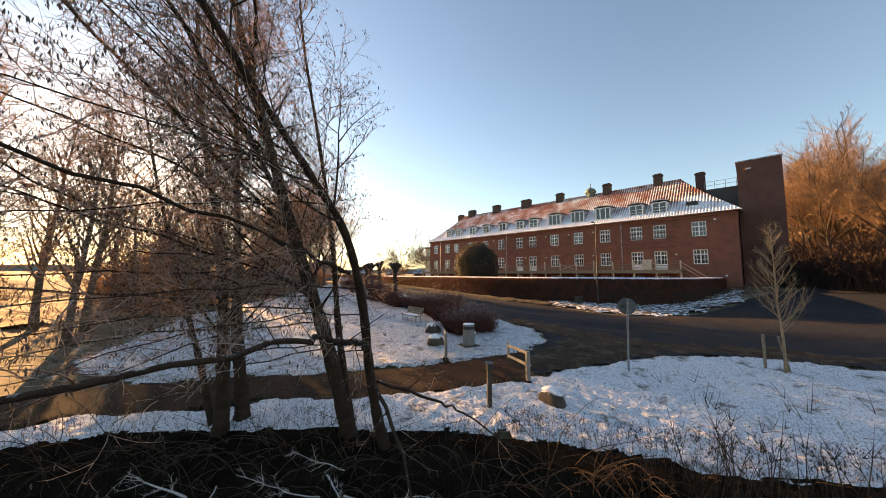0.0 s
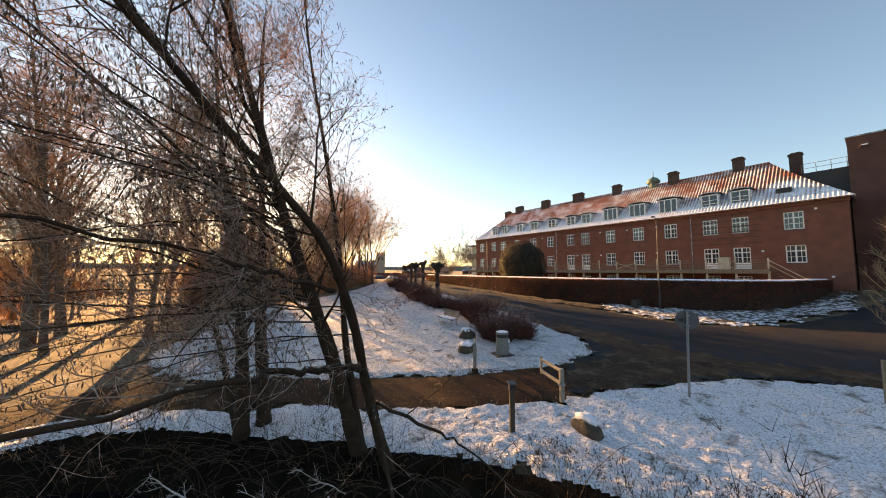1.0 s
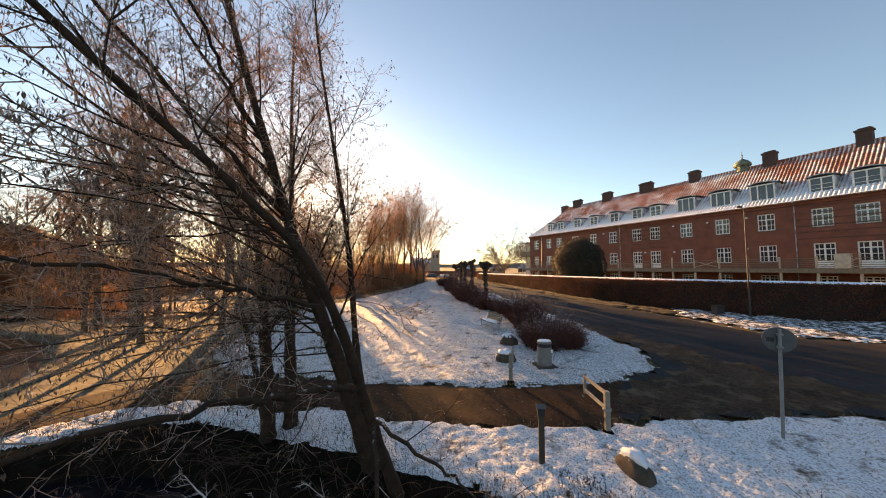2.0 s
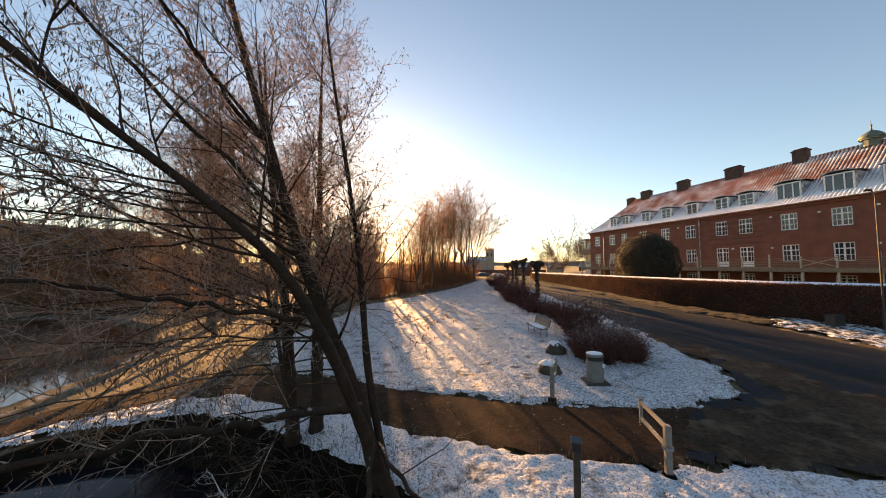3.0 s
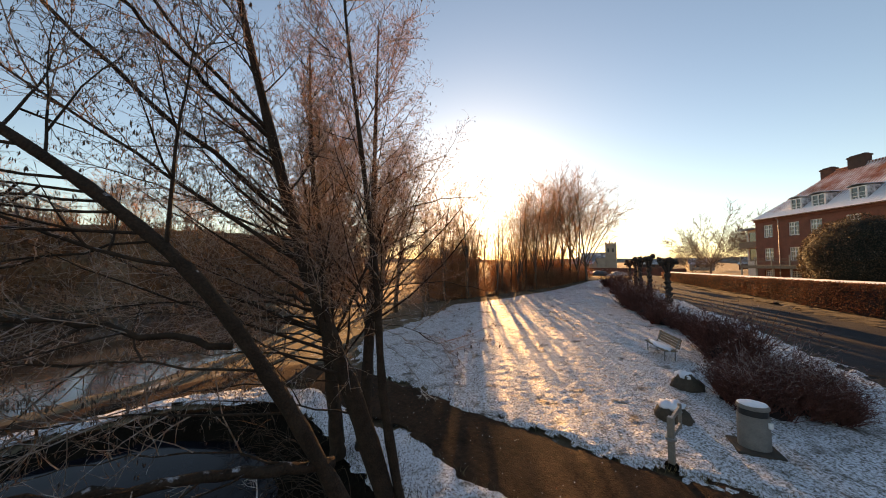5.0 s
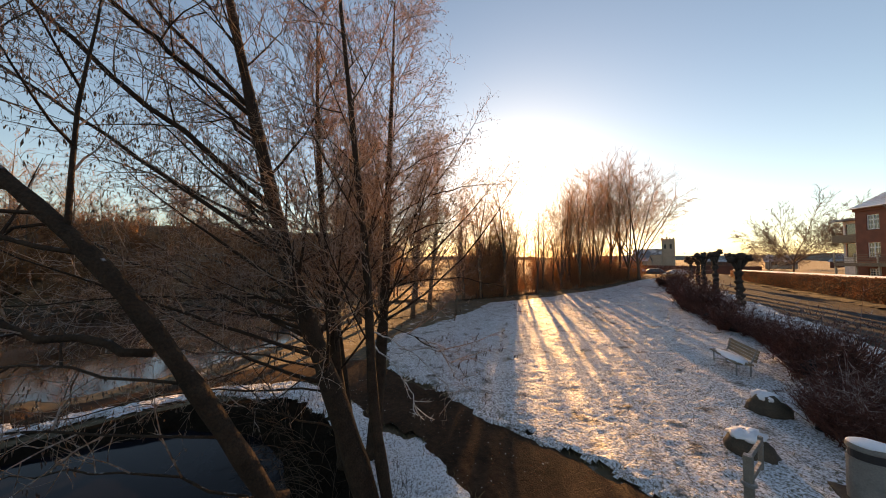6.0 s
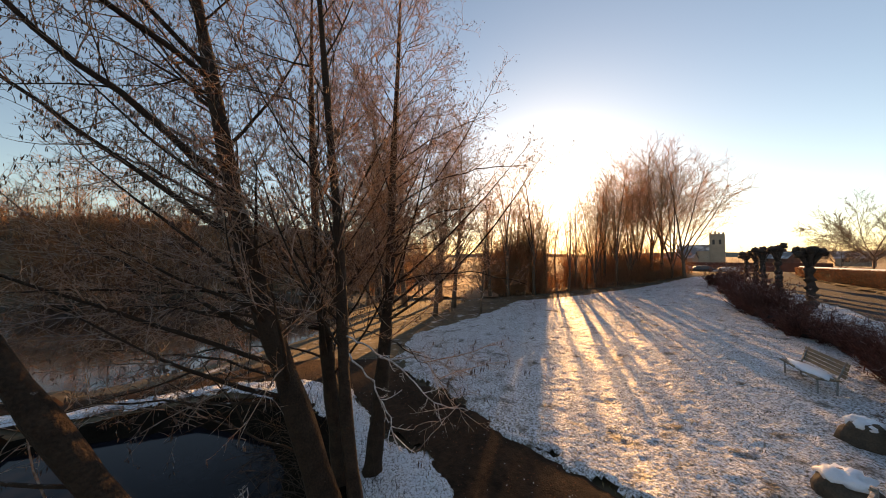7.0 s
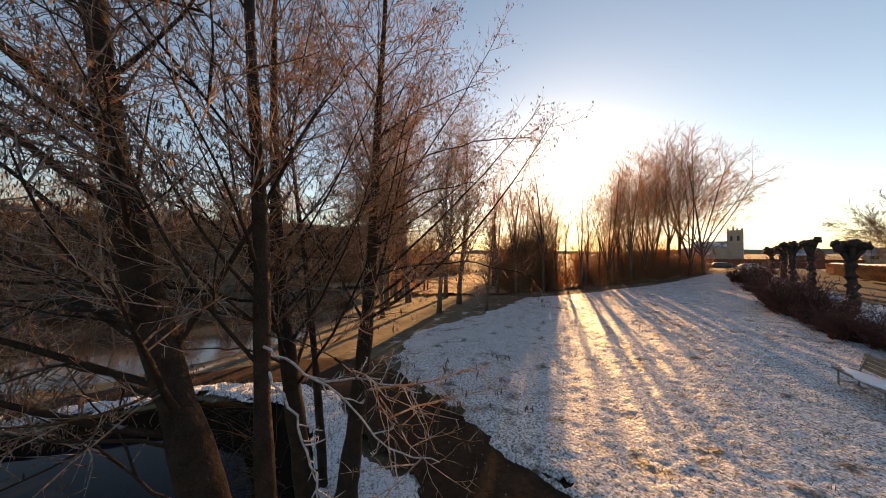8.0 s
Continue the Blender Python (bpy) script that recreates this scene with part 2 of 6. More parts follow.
m_path = material("wet_gravel", (0.048, 0.025, 0.0145), 0.85, spec=0.08, vary=0.5, vary_scale=0.9, bump=0.9, bump_scale=30)
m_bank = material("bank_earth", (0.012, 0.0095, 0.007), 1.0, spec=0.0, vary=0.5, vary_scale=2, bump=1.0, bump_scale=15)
m_water = cover(material("pond_ice", (0.006, 0.006, 0.009), 0.08, spec=0.06, vary=0.4, vary_scale=0.5, bump=0.05, bump_scale=3), (0.018, 0.019, 0.024), 0.34, 0.3, soft=0.16)
m_lake = cover(material("lake_ice", (0.012, 0.012, 0.014), 0.07, spec=0.5, vary=0.4, vary_scale=0.3, bump=0.05, bump_scale=2), (0.10, 0.10, 0.105), 0.44, 0.12, soft=0.14)
m_brick = material("red_brick", (0.21, 0.073, 0.045), 0.85, vary=0.3, vary_scale=1.2, fine=30, bump=0.5, bump_scale=30)
m_brickdark = material("dark_brick", (0.12, 0.05, 0.037), 0.9, vary=0.3, vary_scale=0.8, fine=20, bump=0.5, bump_scale=25)
m_tile, m_hiptile = (cover(material(n, (0.27, 0.082, 0.045), 0.75, vary=0.4, vary_scale=0.8, fine=8), SNOW, 0.50, 0.5, soft=0.13, high=(10.5, 14.1), stripe=(ax, 0.3, 0.11)) for n, ax in (("clay_tile", "X"), ("clay_tile_hip", "Y")))
m_soot = material("sooty_brick", (0.065, 0.04, 0.033), 0.9, vary=0.35, vary_scale=2, bump=0.4, bump_scale=25)
m_white = material("white_paint", (0.82, 0.81, 0.78), 0.5, vary=0.08, vary_scale=4)
m_glass = material("window_glass", (0.035, 0.04, 0.046), 0.05, vary=0.5, vary_scale=0.6, spec=0.9)
m_lead = cover(material("lead_grey", (0.16, 0.17, 0.18), 0.5, vary=0.2, vary_scale=3), SNOW, 0.45, 2.0, up=0.3)
m_bark = cover(material("alder_bark", (0.048, 0.029, 0.018), 0.9, spec=0.25, vary=0.45, vary_scale=6, bump=1.0, bump_scale=35), FROST, 0.18, 9, up=0.2, soft=0.08)
m_twig = cover(material("frosted_twig", (0.36, 0.21, 0.115), 0.85, vary=0.35, vary_scale=5, translucent=0.68), (0.70, 0.66, 0.64), 0.46, 20, up=0.10, soft=0.15)
m_rime = cover(material("rimed_branch", (0.20, 0.14, 0.10), 0.85, vary=0.3, vary_scale=8), (0.60, 0.57, 0.56), 0.50, 25, up=0.12, soft=0.15)
m_catkin = material("alder_catkin", (0.17, 0.115, 0.09), 0.8, vary=0.4, vary_scale=8, translucent=0.35)
m_farbark = material("far_bark", (0.13, 0.09, 0.062), 0.9, vary=0.3, vary_scale=1.5, random_amount=0.2)
m_oaktwig = material("oak_twigs", (0.13, 0.085, 0.062), 0.9, vary=0.3, vary_scale=0.6)
m_fartwig = material("far_twigs", (0.56, 0.39, 0.25), 0.9, vary=0.3, vary_scale=0.6, random_amount=0.2, translucent=0.75)
m_birchtwig = material("birch_twigs", (0.42, 0.31, 0.225), 0.85, vary=0.25, vary_scale=0.8, random_amount=0.1, translucent=0.7)
m_copper = material("green_copper", (0.10, 0.14, 0.11), 0.6, vary=0.25, vary_scale=3)
m_russet = material("russet_twigs", (0.19, 0.115, 0.068), 0.9, vary=0.35, vary_scale=0.5, random_amount=0.25)
m_beech = material("beech_leaf", (0.15, 0.05, 0.024), 0.8, vary=0.55, vary_scale=1.0, translucent=0.45)
m_evergreen = material("evergreen_leaf", (0.034, 0.034, 0.016), 0.7, vary=0.5, vary_scale=2.5, translucent=0.15)
m_shrubleaf = cover(material("frosted_leaf", (0.05, 0.034, 0.018), 0.75, vary=0.45, vary_scale=2.0, translucent=0.2), (0.42, 0.36, 0.33), 0.22, 2.0, up=0.16, soft=0.12)
m_shrub = cover(material("barberry_twig", (0.16, 0.058, 0.043), 0.85, vary=0.5, vary_scale=1.6, translucent=0.3), (0.52, 0.43, 0.42), 0.20, 5, up=0.10, soft=0.14, high=(1.6, 0.5))
m_concrete = material("bin_concrete", (0.19, 0.18, 0.165), 0.7, vary=0.2, vary_scale=5, bump=0.3, bump_scale=40)
m_black = material("black_steel", (0.02, 0.02, 0.022), 0.45, vary=0.3, vary_scale=5)
m_galv = material("galvanised_steel", (0.24, 0.25, 0.25), 0.5, metal=0.4, vary=0.15, vary_scale=8)
m_wood = material("weathered_wood", (0.22, 0.165, 0.11), 0.8, vary=0.35, vary_scale=6, bump=0.4, bump_scale=30)
m_woodpale = material("pale_timber", (0.52, 0.44, 0.33), 0.7, vary=0.25, vary_scale=5, bump=0.3, bump_scale=25)
m_wooddark = material("tarred_wood", (0.05, 0.04, 0.03), 0.85, vary=0.3, vary_scale=6, bump=0.4, bump_scale=25)
m_grass = material("dead_grass", (0.20, 0.155, 0.08), 0.9, vary=0.4, vary_scale=1.0)
m_stem = cover(material("dead_stem", (0.06, 0.04, 0.028), 0.9, spec=0.2, vary=0.4, vary_scale=5), FROST, 0.24, 12)
m_farstone = material("far_church_stone", (0.32, 0.26, 0.2), 0.9, vary=0.15, vary_scale=0.4)
m_plaster = material("pale_plaster", (0.70, 0.66, 0.58), 0.85, vary=0.12, vary_scale=0.6)
m_slate = cover(material("grey_roof", (0.14, 0.14, 0.15), 0.7, vary=0.2, vary_scale=1.0), SNOW, 0.4, 0.3)
m_hill = material("far_hill", (0.20, 0.19, 0.18), 1.0, vary=0.25, vary_scale=0.02)
m_purewhite = material("fresh_snow", (0.84, 0.86, 0.90), 0.6, vary=0.05, vary_scale=6, bump=0.5, bump_scale=25)
m_rock = material("boulder_rock", (0.07, 0.052, 0.036), 0.85, vary=0.4, vary_scale=4, bump=0.8, bump_scale=12)
m_greywood = cover(material("grey_timber", (0.21, 0.19, 0.16), 0.8, vary=0.25, vary_scale=7, bump=0.4, bump_scale=30), FROST, 0.25, 10, up=0.2)
m_glassplate = material("plate_grey", (0.05, 0.05, 0.052), 0.35, vary=0.2, vary_scale=8)
m_signback = material("sign_back", (0.09, 0.095, 0.095), 0.6, metal=0.0, vary=0.2, vary_scale=5)
m_youngbark = material("young_bark", (0.30, 0.20, 0.115), 0.8, vary=0.3, vary_scale=8)
m_greymetal = material("painted_metal", (0.04, 0.034, 0.03), 0.5, vary=0.2, vary_scale=4)
m_hedgecore = cover(material("shaded_hedge_core", (0.035, 0.017, 0.012), 0.95, vary=0.5, vary_scale=5, bump=1.0, bump_scale=25), FROST, 0.24, 3.2, soft=0.04, high=(-0.2, 1.9))
m_evercore = material("shaded_leaf_core", (0.012, 0.014, 0.007), 0.95, vary=0.4, vary_scale=3)
m_shrubcore = material("shaded_twigs", (0.022, 0.011, 0.009), 0.95, vary=0.4, vary_scale=6, bump=1.0, bump_scale=25)
m_pollard = cover(material("pollard_bark", (0.05, 0.034, 0.025), 0.95, vary=0.4, vary_scale=6, bump=1.0, bump_scale=18), FROST, 0.08, 6, up=0.2)
m_thicket = material("undergrowth_twigs", (0.42, 0.26, 0.15), 0.9, vary=0.4, vary_scale=1.2, translucent=0.68)
m_scrub = material("slope_scrub", (0.24, 0.135, 0.078), 0.95, vary=0.6, vary_scale=0.14, fine=0.9, second=(0.44, 0.21, 0.09))
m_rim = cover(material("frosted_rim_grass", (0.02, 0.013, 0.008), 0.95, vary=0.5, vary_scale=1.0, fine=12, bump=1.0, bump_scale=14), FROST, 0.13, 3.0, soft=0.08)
m_litter = material("leaf_litter", (0.22, 0.13, 0.07), 0.95, vary=0.5, vary_scale=0.5, fine=6, bump=1.0, bump_scale=8)
m_mud = cover(material("wet_mud", (0.055, 0.034, 0.021), 0.85, spec=0.1, vary=0.55, vary_scale=0.8, fine=9, bump=1.0, bump_scale=16), (0.15, 0.108, 0.073), 0.38, 1.4, soft=0.12)
m_vergesnow = cover(material("patchy_snow", SNOW, 0.65, vary=0.08, vary_scale=1.2, bump=1.0, bump_scale=10, depth=0.05), (0.05, 0.038, 0.022), 0.52, 3.0, soft=0.05)


# ---- ground, road, path, water ----
gx = np.concatenate([np.array([-1600, -900, -500, -300, -200, -140, -110, -90, -78, -70]), np.arange(-64, -24, 1.0), np.arange(-24, 36, 0.4), np.arange(36, 64, 1.0), np.array([66, 72, 80, 90, 105, 130, 170, 250, 400, 700, 1600])])
gy = np.concatenate([np.array([-1600, -800, -400, -200, -120, -80, -60]), np.arange(-50, -14, 1.5), np.arange(-14, 40, 0.4), np.arange(40, 75, 1.0), np.array([78, 84, 92, 105, 130, 170, 250, 400, 700, 1600])])
GX, GY = np.meshgrid(gx, gy)
GZ = land(GX, GY) + np.where(np.hypot(GX, GY) < 90, 0.03 * grain(GX, GY, 1.1, 2) + 0.02 * grain(GX, GY, 0.45, 4), 0)
BANK = [(-12.3, -10), (-12.3, 4.8), (-10, 7.9), (-5.2, 8.6), (-1, 8.1), (3.5, 7.1), (9, 5.8), (24, 1.4), (24, -4), (9, 3), (3, 4.5), (-1, 5.6), (-5, 6), (-8.5, 5.6), (-10, 3), (-10.5, -10)]
bd, bin_ = line_distance(GX, GY, BANK)
GZ = GZ - np.where(bin_, 0.35 * np.clip(bd / 0.3, 0, 1), 0)
nx, ny = len(gx), len(gy)
ids = np.arange(nx * ny).reshape(ny, nx)
me = bpy.data.meshes.new("ground")
me.from_pydata(np.stack([GX.ravel(), GY.ravel(), GZ.ravel() - 0.085], 1).tolist(), [], np.stack([ids[:-1, :-1], ids[:-1, 1:], ids[1:, 1:], ids[1:, :-1]], -1).reshape(-1, 4).tolist())
me.materials.append(m_ground)
me.shade_smooth()
tagged(new("ground", me), "frozen brown grass and earth with thin patches of snow", "ground", kind="structure")

ISLAND = [(-9.0, 11.1), (-7.3, 11.5), (-4.5, 11.8), (-0.9, 12.15), (0.3, 12.5), (1.6, 13.1), (2.6, 13.3), (3.3, 13.6), (4.2, 14.5), (5.2, 15.5), (5.4, 16.1), (5.5, 17.3),
          (5.1, 18.6), (4.4, 19.8), (3.2, 22.7), (2.1, 25.0), (0.1, 29.3), (-3.3, 34.8), (-7.7, 42.7), (-11.9, 50.7), (-15.2, 55.6), (-18.5, 53), (-18.2, 43), (-19.2, 32), (-21, 26),
          (-17.6, 19.7), (-15.9, 14.1), (-12.6, 11.6)]
LAWN = [(-10.0, 9.1), (-8.2, 9.0), (-6.4, 9.3), (-5.3, 9.7), (-4, 9.7), (-2.6, 9.6), (-1.2, 9.9), (0, 10.0), (1.1, 10.3), (2.5, 10.9), (4.0, 11.6), (6.2, 12.3), (9.1, 13.4),
        (10.5, 13.5), (12.3, 13.3), (14.1, 12.7), (16.4, 11.6), (24, 7.5), (24, 1.5), (15, 4.0), (9, 5.6), (5.4, 6.2), (3.5, 6.8), (1.4, 7.5), (-1, 7.8), (-3.4, 7.9), (-5.2, 7.95), (-7.8, 7.95),
        (-10.2, 7.35), (-12.4, 5.0), (-12.8, 2), (-13, -10), (-13.9, -10), (-13.8, 2.2), (-13.3, 5.6), (-11.4, 8.2)]
VERGE = [(9.6, 30.2), (10.2, 27.2), (11.6, 24.8), (13.6, 22.9), (16.2, 22.8), (19, 23.4), (23.6, 25.5), (27.5, 28.2), (30.5, 31.2), (31.5, 33.2), (24, 28.6), (20.5, 27.6), (17.3, 27.9), (14.5, 29.6), (12, 31.4)]
ROAD = [(2.5, 10.6), (4.0, 11.4), (6.2, 12.1), (9.1, 13.2), (12.3, 13.1), (16.4, 11.4), (24, 7.3), (60, -10), (60, 34), (40, 32), (33, 30), (27.8, 28), (23.6, 25.3), (19, 23.2), (16.2, 22.6), (13.6, 22.7),
        (11.4, 24.6), (10.0, 27), (8.6, 28.6), (4.8, 32.6), (0.4, 39), (-5, 46.5), (-10.5, 56), (-14, 66), (-20, 80), (-26, 80), (-20, 66), (-14.5, 55), (-9, 42.3), (-4.4, 34.3), (1.3, 24.8), (4.2, 20), (5.3, 18.5),
        (5.4, 16.3), (5, 15.7), (4, 14.8), (3, 13.9), (2.2, 13.4)]
TRACK = [(3.4, 10.9), (4.2, 14.6), (2.4, 13.7), (1.5, 13.3), (0.2, 12.7), (-0.9, 12.35), (-4.5, 12), (-7.3, 11.7), (-9.2, 11.3), (-12.6, 11.0), (-14.6, 8.4), (-15.2, 5), (-15.1, 1), (-14.9, -10), (-13.7, -10),
         (-13.6, 2.2), (-13.1, 5.4), (-11.2, 8.0), (-9.8, 8.9), (-8.2, 8.8), (-6.4, 9.1), (-5.3, 9.5), (-2.6, 9.4), (0, 9.8), (1.1, 10.1), (2.5, 10.6)]
tagged(sheet("road", ROAD, 0.35, 0.02, m_asphalt, rag=0.12), "dark asphalt street with brown wet patches and litter", "road", kind="structure")
tagged(sheet("gravel_mouth", [(2.6, 10.8), (6.2, 12.2), (9.2, 13.4), (13, 13.3), (17, 11.8), (20, 11.5), (17, 14.2), (12, 15.6), (9.5, 16.6), (7.6, 19.5), (6.2, 20.5), (4.6, 22.2), (3.4, 22.6), (4.6, 19.9), (5.5, 18), (5.6, 16.2), (5.1, 15.3), (3.4, 13.6), (2.4, 13.3)], 0.22, 0.035, m_mud, rag=0.9, relief=0.015),
       "brown mud and grit spread over the street mouth", "mud", kind="structure")
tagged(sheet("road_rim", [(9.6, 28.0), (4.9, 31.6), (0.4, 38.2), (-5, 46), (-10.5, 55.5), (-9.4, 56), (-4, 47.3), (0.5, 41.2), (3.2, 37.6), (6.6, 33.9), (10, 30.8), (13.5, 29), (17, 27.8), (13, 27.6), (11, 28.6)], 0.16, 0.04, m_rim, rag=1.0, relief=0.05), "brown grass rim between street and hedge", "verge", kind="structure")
tagged(sheet("path", TRACK, 0.25, 0.035, m_path, rag=0.2, relief=0.012), "wet brown gravel footpath along the lawn", "path", kind="structure")
tagged(sheet("snowy_lawn", ISLAND, 0.08, 0.07, m_lawnsnow, rag=0.5, relief=0.034, scales=(0.15, 0.085), swell=0.03, moth=0.6), "lawn under thin tufted snow with grass showing", "lawn", kind="structure")
tagged(sheet("pond_side_lawn", LAWN, 0.075, 0.05, m_snow, rag=0.28, relief=0.048, scales=(0.16, 0.09), swell=0.04, moth=0.7), "snow-covered grass bank between path and pond", "lawn", kind="structure")
tagged(sheet("verge", VERGE, 0.16, 0.07, m_vergesnow, rag=1.1, relief=0.06), "patchy snow on the grass verge before the hedge", "verge", kind="structure")
# the bank's shade is put into its near-black colour, even where sun reaches
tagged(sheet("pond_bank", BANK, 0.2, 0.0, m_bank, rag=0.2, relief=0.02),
       "bare earth bank of the pond, coloured near black for the shade on it", "bank", kind="structure")
tagged(new("water", Shape().poly((-14.4, -60, -1.32), (30, -60, -1.32), (30, 16, -1.32), (-14.4, 16, -1.32)).mesh("water", m_water)), "dark frozen pond with still reflections", "pond", kind="structure")
tagged(new("lake_water", Shape().poly((-64, -60, -1.32), (-14.4, -60, -1.32), (-14.4, 16, -1.32), (-64, 16, -1.32)).mesh("lake_water", m_lake)), "half-frozen grey lake with pale patches", "lake", kind="structure")

tagged(sheet("lake_slope", [(-53.5, 8.3), (-55.3, -5), (-56.4, -58), (-100, -58), (-100, 40), (-60, 40), (-46, 22), (-45, 14.6)], 1.0, 0.12, m_litter, rag=1.0, relief=0.5, scales=(3, 1.6)), "brown leaf-strewn slope across the water", "slope", kind="structure")
tagged(sheet("beech_slope", [(42, 60), (43, 30), (45, 5), (48, -30), (105, -30), (105, 60)], 1.6, 0.12, m_litter, rag=1.0, relief=0.5, scales=(3, 1.6)), "steep slope deep in brown beech leaves", "slope", kind="structure")
tagged(sheet("wood_floor", [(-31, 19), (-26, 24), (-23.2, 30), (-21.5, 37), (-20, 43), (-19.5, 52), (-24, 60), (-50, 60), (-58, 40), (-50, 18)], 1.0, 0.08, m_litter, rag=0.8, relief=0.2, scales=(2, 1.2)), "wood floor of brown leaves", "wood floor", kind="structure")

# distant ridge on the horizon
s = Shape()
far = []
for i in range(121):
    a = radians(-120 + 2.0 * i)
    h = 16 + 9 * noise.noise(Vector((i * 0.13, 2.0, 0))) + 4 * noise.noise(Vector((i * 0.6, 5.0, 0)))
    far.append((900 * math.sin(a), 900 * math.cos(a), h))
for a, b in zip(far, far[1:]):
    s.poly((a[0], a[1], -5), (b[0], b[1], -5), b, a)
    s.poly(a, b, (b[0] * 1.4, b[1] * 1.4, -5), (a[0] * 1.4, a[1] * 1.4, -5))
tagged(new("backdrop", s.mesh("backdrop", m_hill)), "low wooded hills on the horizon", "hills", kind="structure")

# ---- the long brick house ----
house = thing("house", "long two-storey red brick house with snowy clay roof and dormers", "house", pose(32.46, 33.28, 0, 0, 0, -45.86))
LEN, DEEP, EAVE, RIDGE = 50.0, 10.8, 10.55, 16.2
BAYS = [3.35, 7.2, 9.75, 13.6, 17.3, 21.0, 24.8, 27.3, 31.05, 34.6, 38.3, 42.0, 44.6, 48.1]
DOORS = (7.2, 9.75, 24.8, 27.3)
WW = 1.36


def wall_with_openings(x0, x1, z0, z1, y0, y1, holes):
    s = Shape()
    xs = sorted({x0, x1, *[h[0] for h in holes], *[h[1] for h in holes]})
    for a, b in zip(xs, xs[1:]):
        cuts = sorted((h[2], h[3]) for h in holes if h[0] <= a and h[1] >= b)
        z = z0
        for lo, hi in cuts:
            s.box(a, b, y0, y1, z, lo)
            z = hi
        s.box(a, b, y0, y1, z, z1)
    return s


holes = []
for u in BAYS:
    holes.append((-u - WW / 2, -u + WW / 2, 7.86, 9.62))
    holes.append((-u - WW / 2, -u + WW / 2, 4.0 if u in DOORS else 4.6, 6.32))
    if u > 4:
        holes.append((-u - WW / 2, -u + WW / 2, 2.35, 3.25))
part("front_wall", wall_with_openings(-LEN, 0, 0.3, EAVE, 0, 0.4, holes), m_brick, house, "weathered red brick front wall")
part("end_wall", Shape().box(-0.4, 0, 0.4, DEEP, 0.3, EAVE), m_brick, house)
part("end_wall", Shape().box(-LEN, -LEN + 0.4, 0.4, DEEP, 0.3, EAVE), m_brick, house)
part("back_wall", Shape().box(-LEN + 0.4, -0.4, DEEP - 0.4, DEEP, 0.3, EAVE), m_brick, house)
part("inner_floor", Shape().box(-LEN + 0.4, -0.4, 0.4, DEEP - 0.4, 7.0, 7.2), m_plaster, house)
part("attic_floor", Shape().box(-LEN + 0.4, -0.4, 0.4, DEEP - 0.4, 10.2, 10.4), m_plaster, house)
part("inner_wall", Shape().box(-LEN + 0.4, -0.4, 3.2, 3.4, 0.6, 10.2), m_plaster, house)
# brick bands that frame the door bays
for u0, u1 in ((5.6, 11.4), (23.2, 28.9)):
    for z in np.arange(6.75, 10.2, 0.62):
        part("brick_band", Shape().box(-u1, -u0 - (u1 - u0) * 0.0, -0.03, -0.002, z, z + 0.07), m_brickdark, house)
part("cornice", Shape().box(-LEN - 0.1, 0.1, -0.16, -0.003, EAVE - 0.42, EAVE - 0.06), m_brick, house, "corbelled brick cornice under the eaves")
part("plinth", Shape().box(-LEN - 0.06, 0.06, -0.07, -0.003, 0.3, 2.1), m_brickdark, house)


def ring(x0, x1, z0, z1, t, y0, y1, low=None):
    """A frame of four sides joined into one piece; low: the height of its bottom rail."""
    s = Shape()
    low = t if low is None else low
    for y in (y0, y1):
        s.v += [(x0, y, z0), (x1, y, z0), (x1, y, z1), (x0, y, z1), (x0 + t, y, z0 + low), (x1 - t, y, z0 + low), (x1 - t, y, z1 - t), (x0 + t, y, z1 - t)]
    for i in range(4):
        j = (i + 1) % 4
        s.f += [(i, j, 4 + j, 4 + i), (8 + j, 8 + i, 12 + i, 12 + j), (i, 8 + i, 8 + j, j), (4 + i, 4 + j, 12 + j, 12 + i)]
    return s


def bar(x0, x1, y0, y1, z0, z1, name):
    return Shape().box(x0, x1, y0, y1, z0, z1).mesh(name, m_white)


def window_kit(w, h, door=False):
    """The pieces of one kind of window, shared by all of that kind: (name, mesh) with the frame first."""
    t = 0.1
    top = h * 0.66 if not door else h - 0.55
    kit = [("window_frame", ring(-w / 2, w / 2, 0, h, t, 0, 0.08, 0.7 if door else None).mesh("window_frame", m_white)),
           ("mullion", bar(-0.06, 0.06, -0.012, 0.07, 0.7 if door else t, h - t, "mullion")),
           ("transom", bar(-w / 2 + t, w / 2 - t, -0.008, 0.072, top - 0.05, top + 0.05, "transom"))]
    for x in (-w / 4 - 0.01, w / 4 + 0.01):
        kit.append(("glazing_bar", bar(x - 0.022, x + 0.022, 0.01, 0.05, 0.7 if door else t, h - t, "glazing_bar")))
    z = (top + 0.7) / 2 if door else h * 0.33
    kit.append(("glazing_bar", bar(-w / 2 + t, w / 2 - t, 0.012, 0.048, z - 0.022, z + 0.022, "glazing_bar")))
    return kit


win_tall, win_door, win_low = window_kit(WW, 1.74), window_kit(WW, 2.32, True), window_kit(WW, 0.9)
pane_mesh = Shape().box(-0.29, 0.29, 0, 0.008, -0.5, 0.5).mesh("pane", m_glass)
sill_mesh = Shape().box(-WW / 2 - 0.08, WW / 2 + 0.08, -0.1, 0.1, -0.07, 0.0).mesh("sill", m_brickdark)


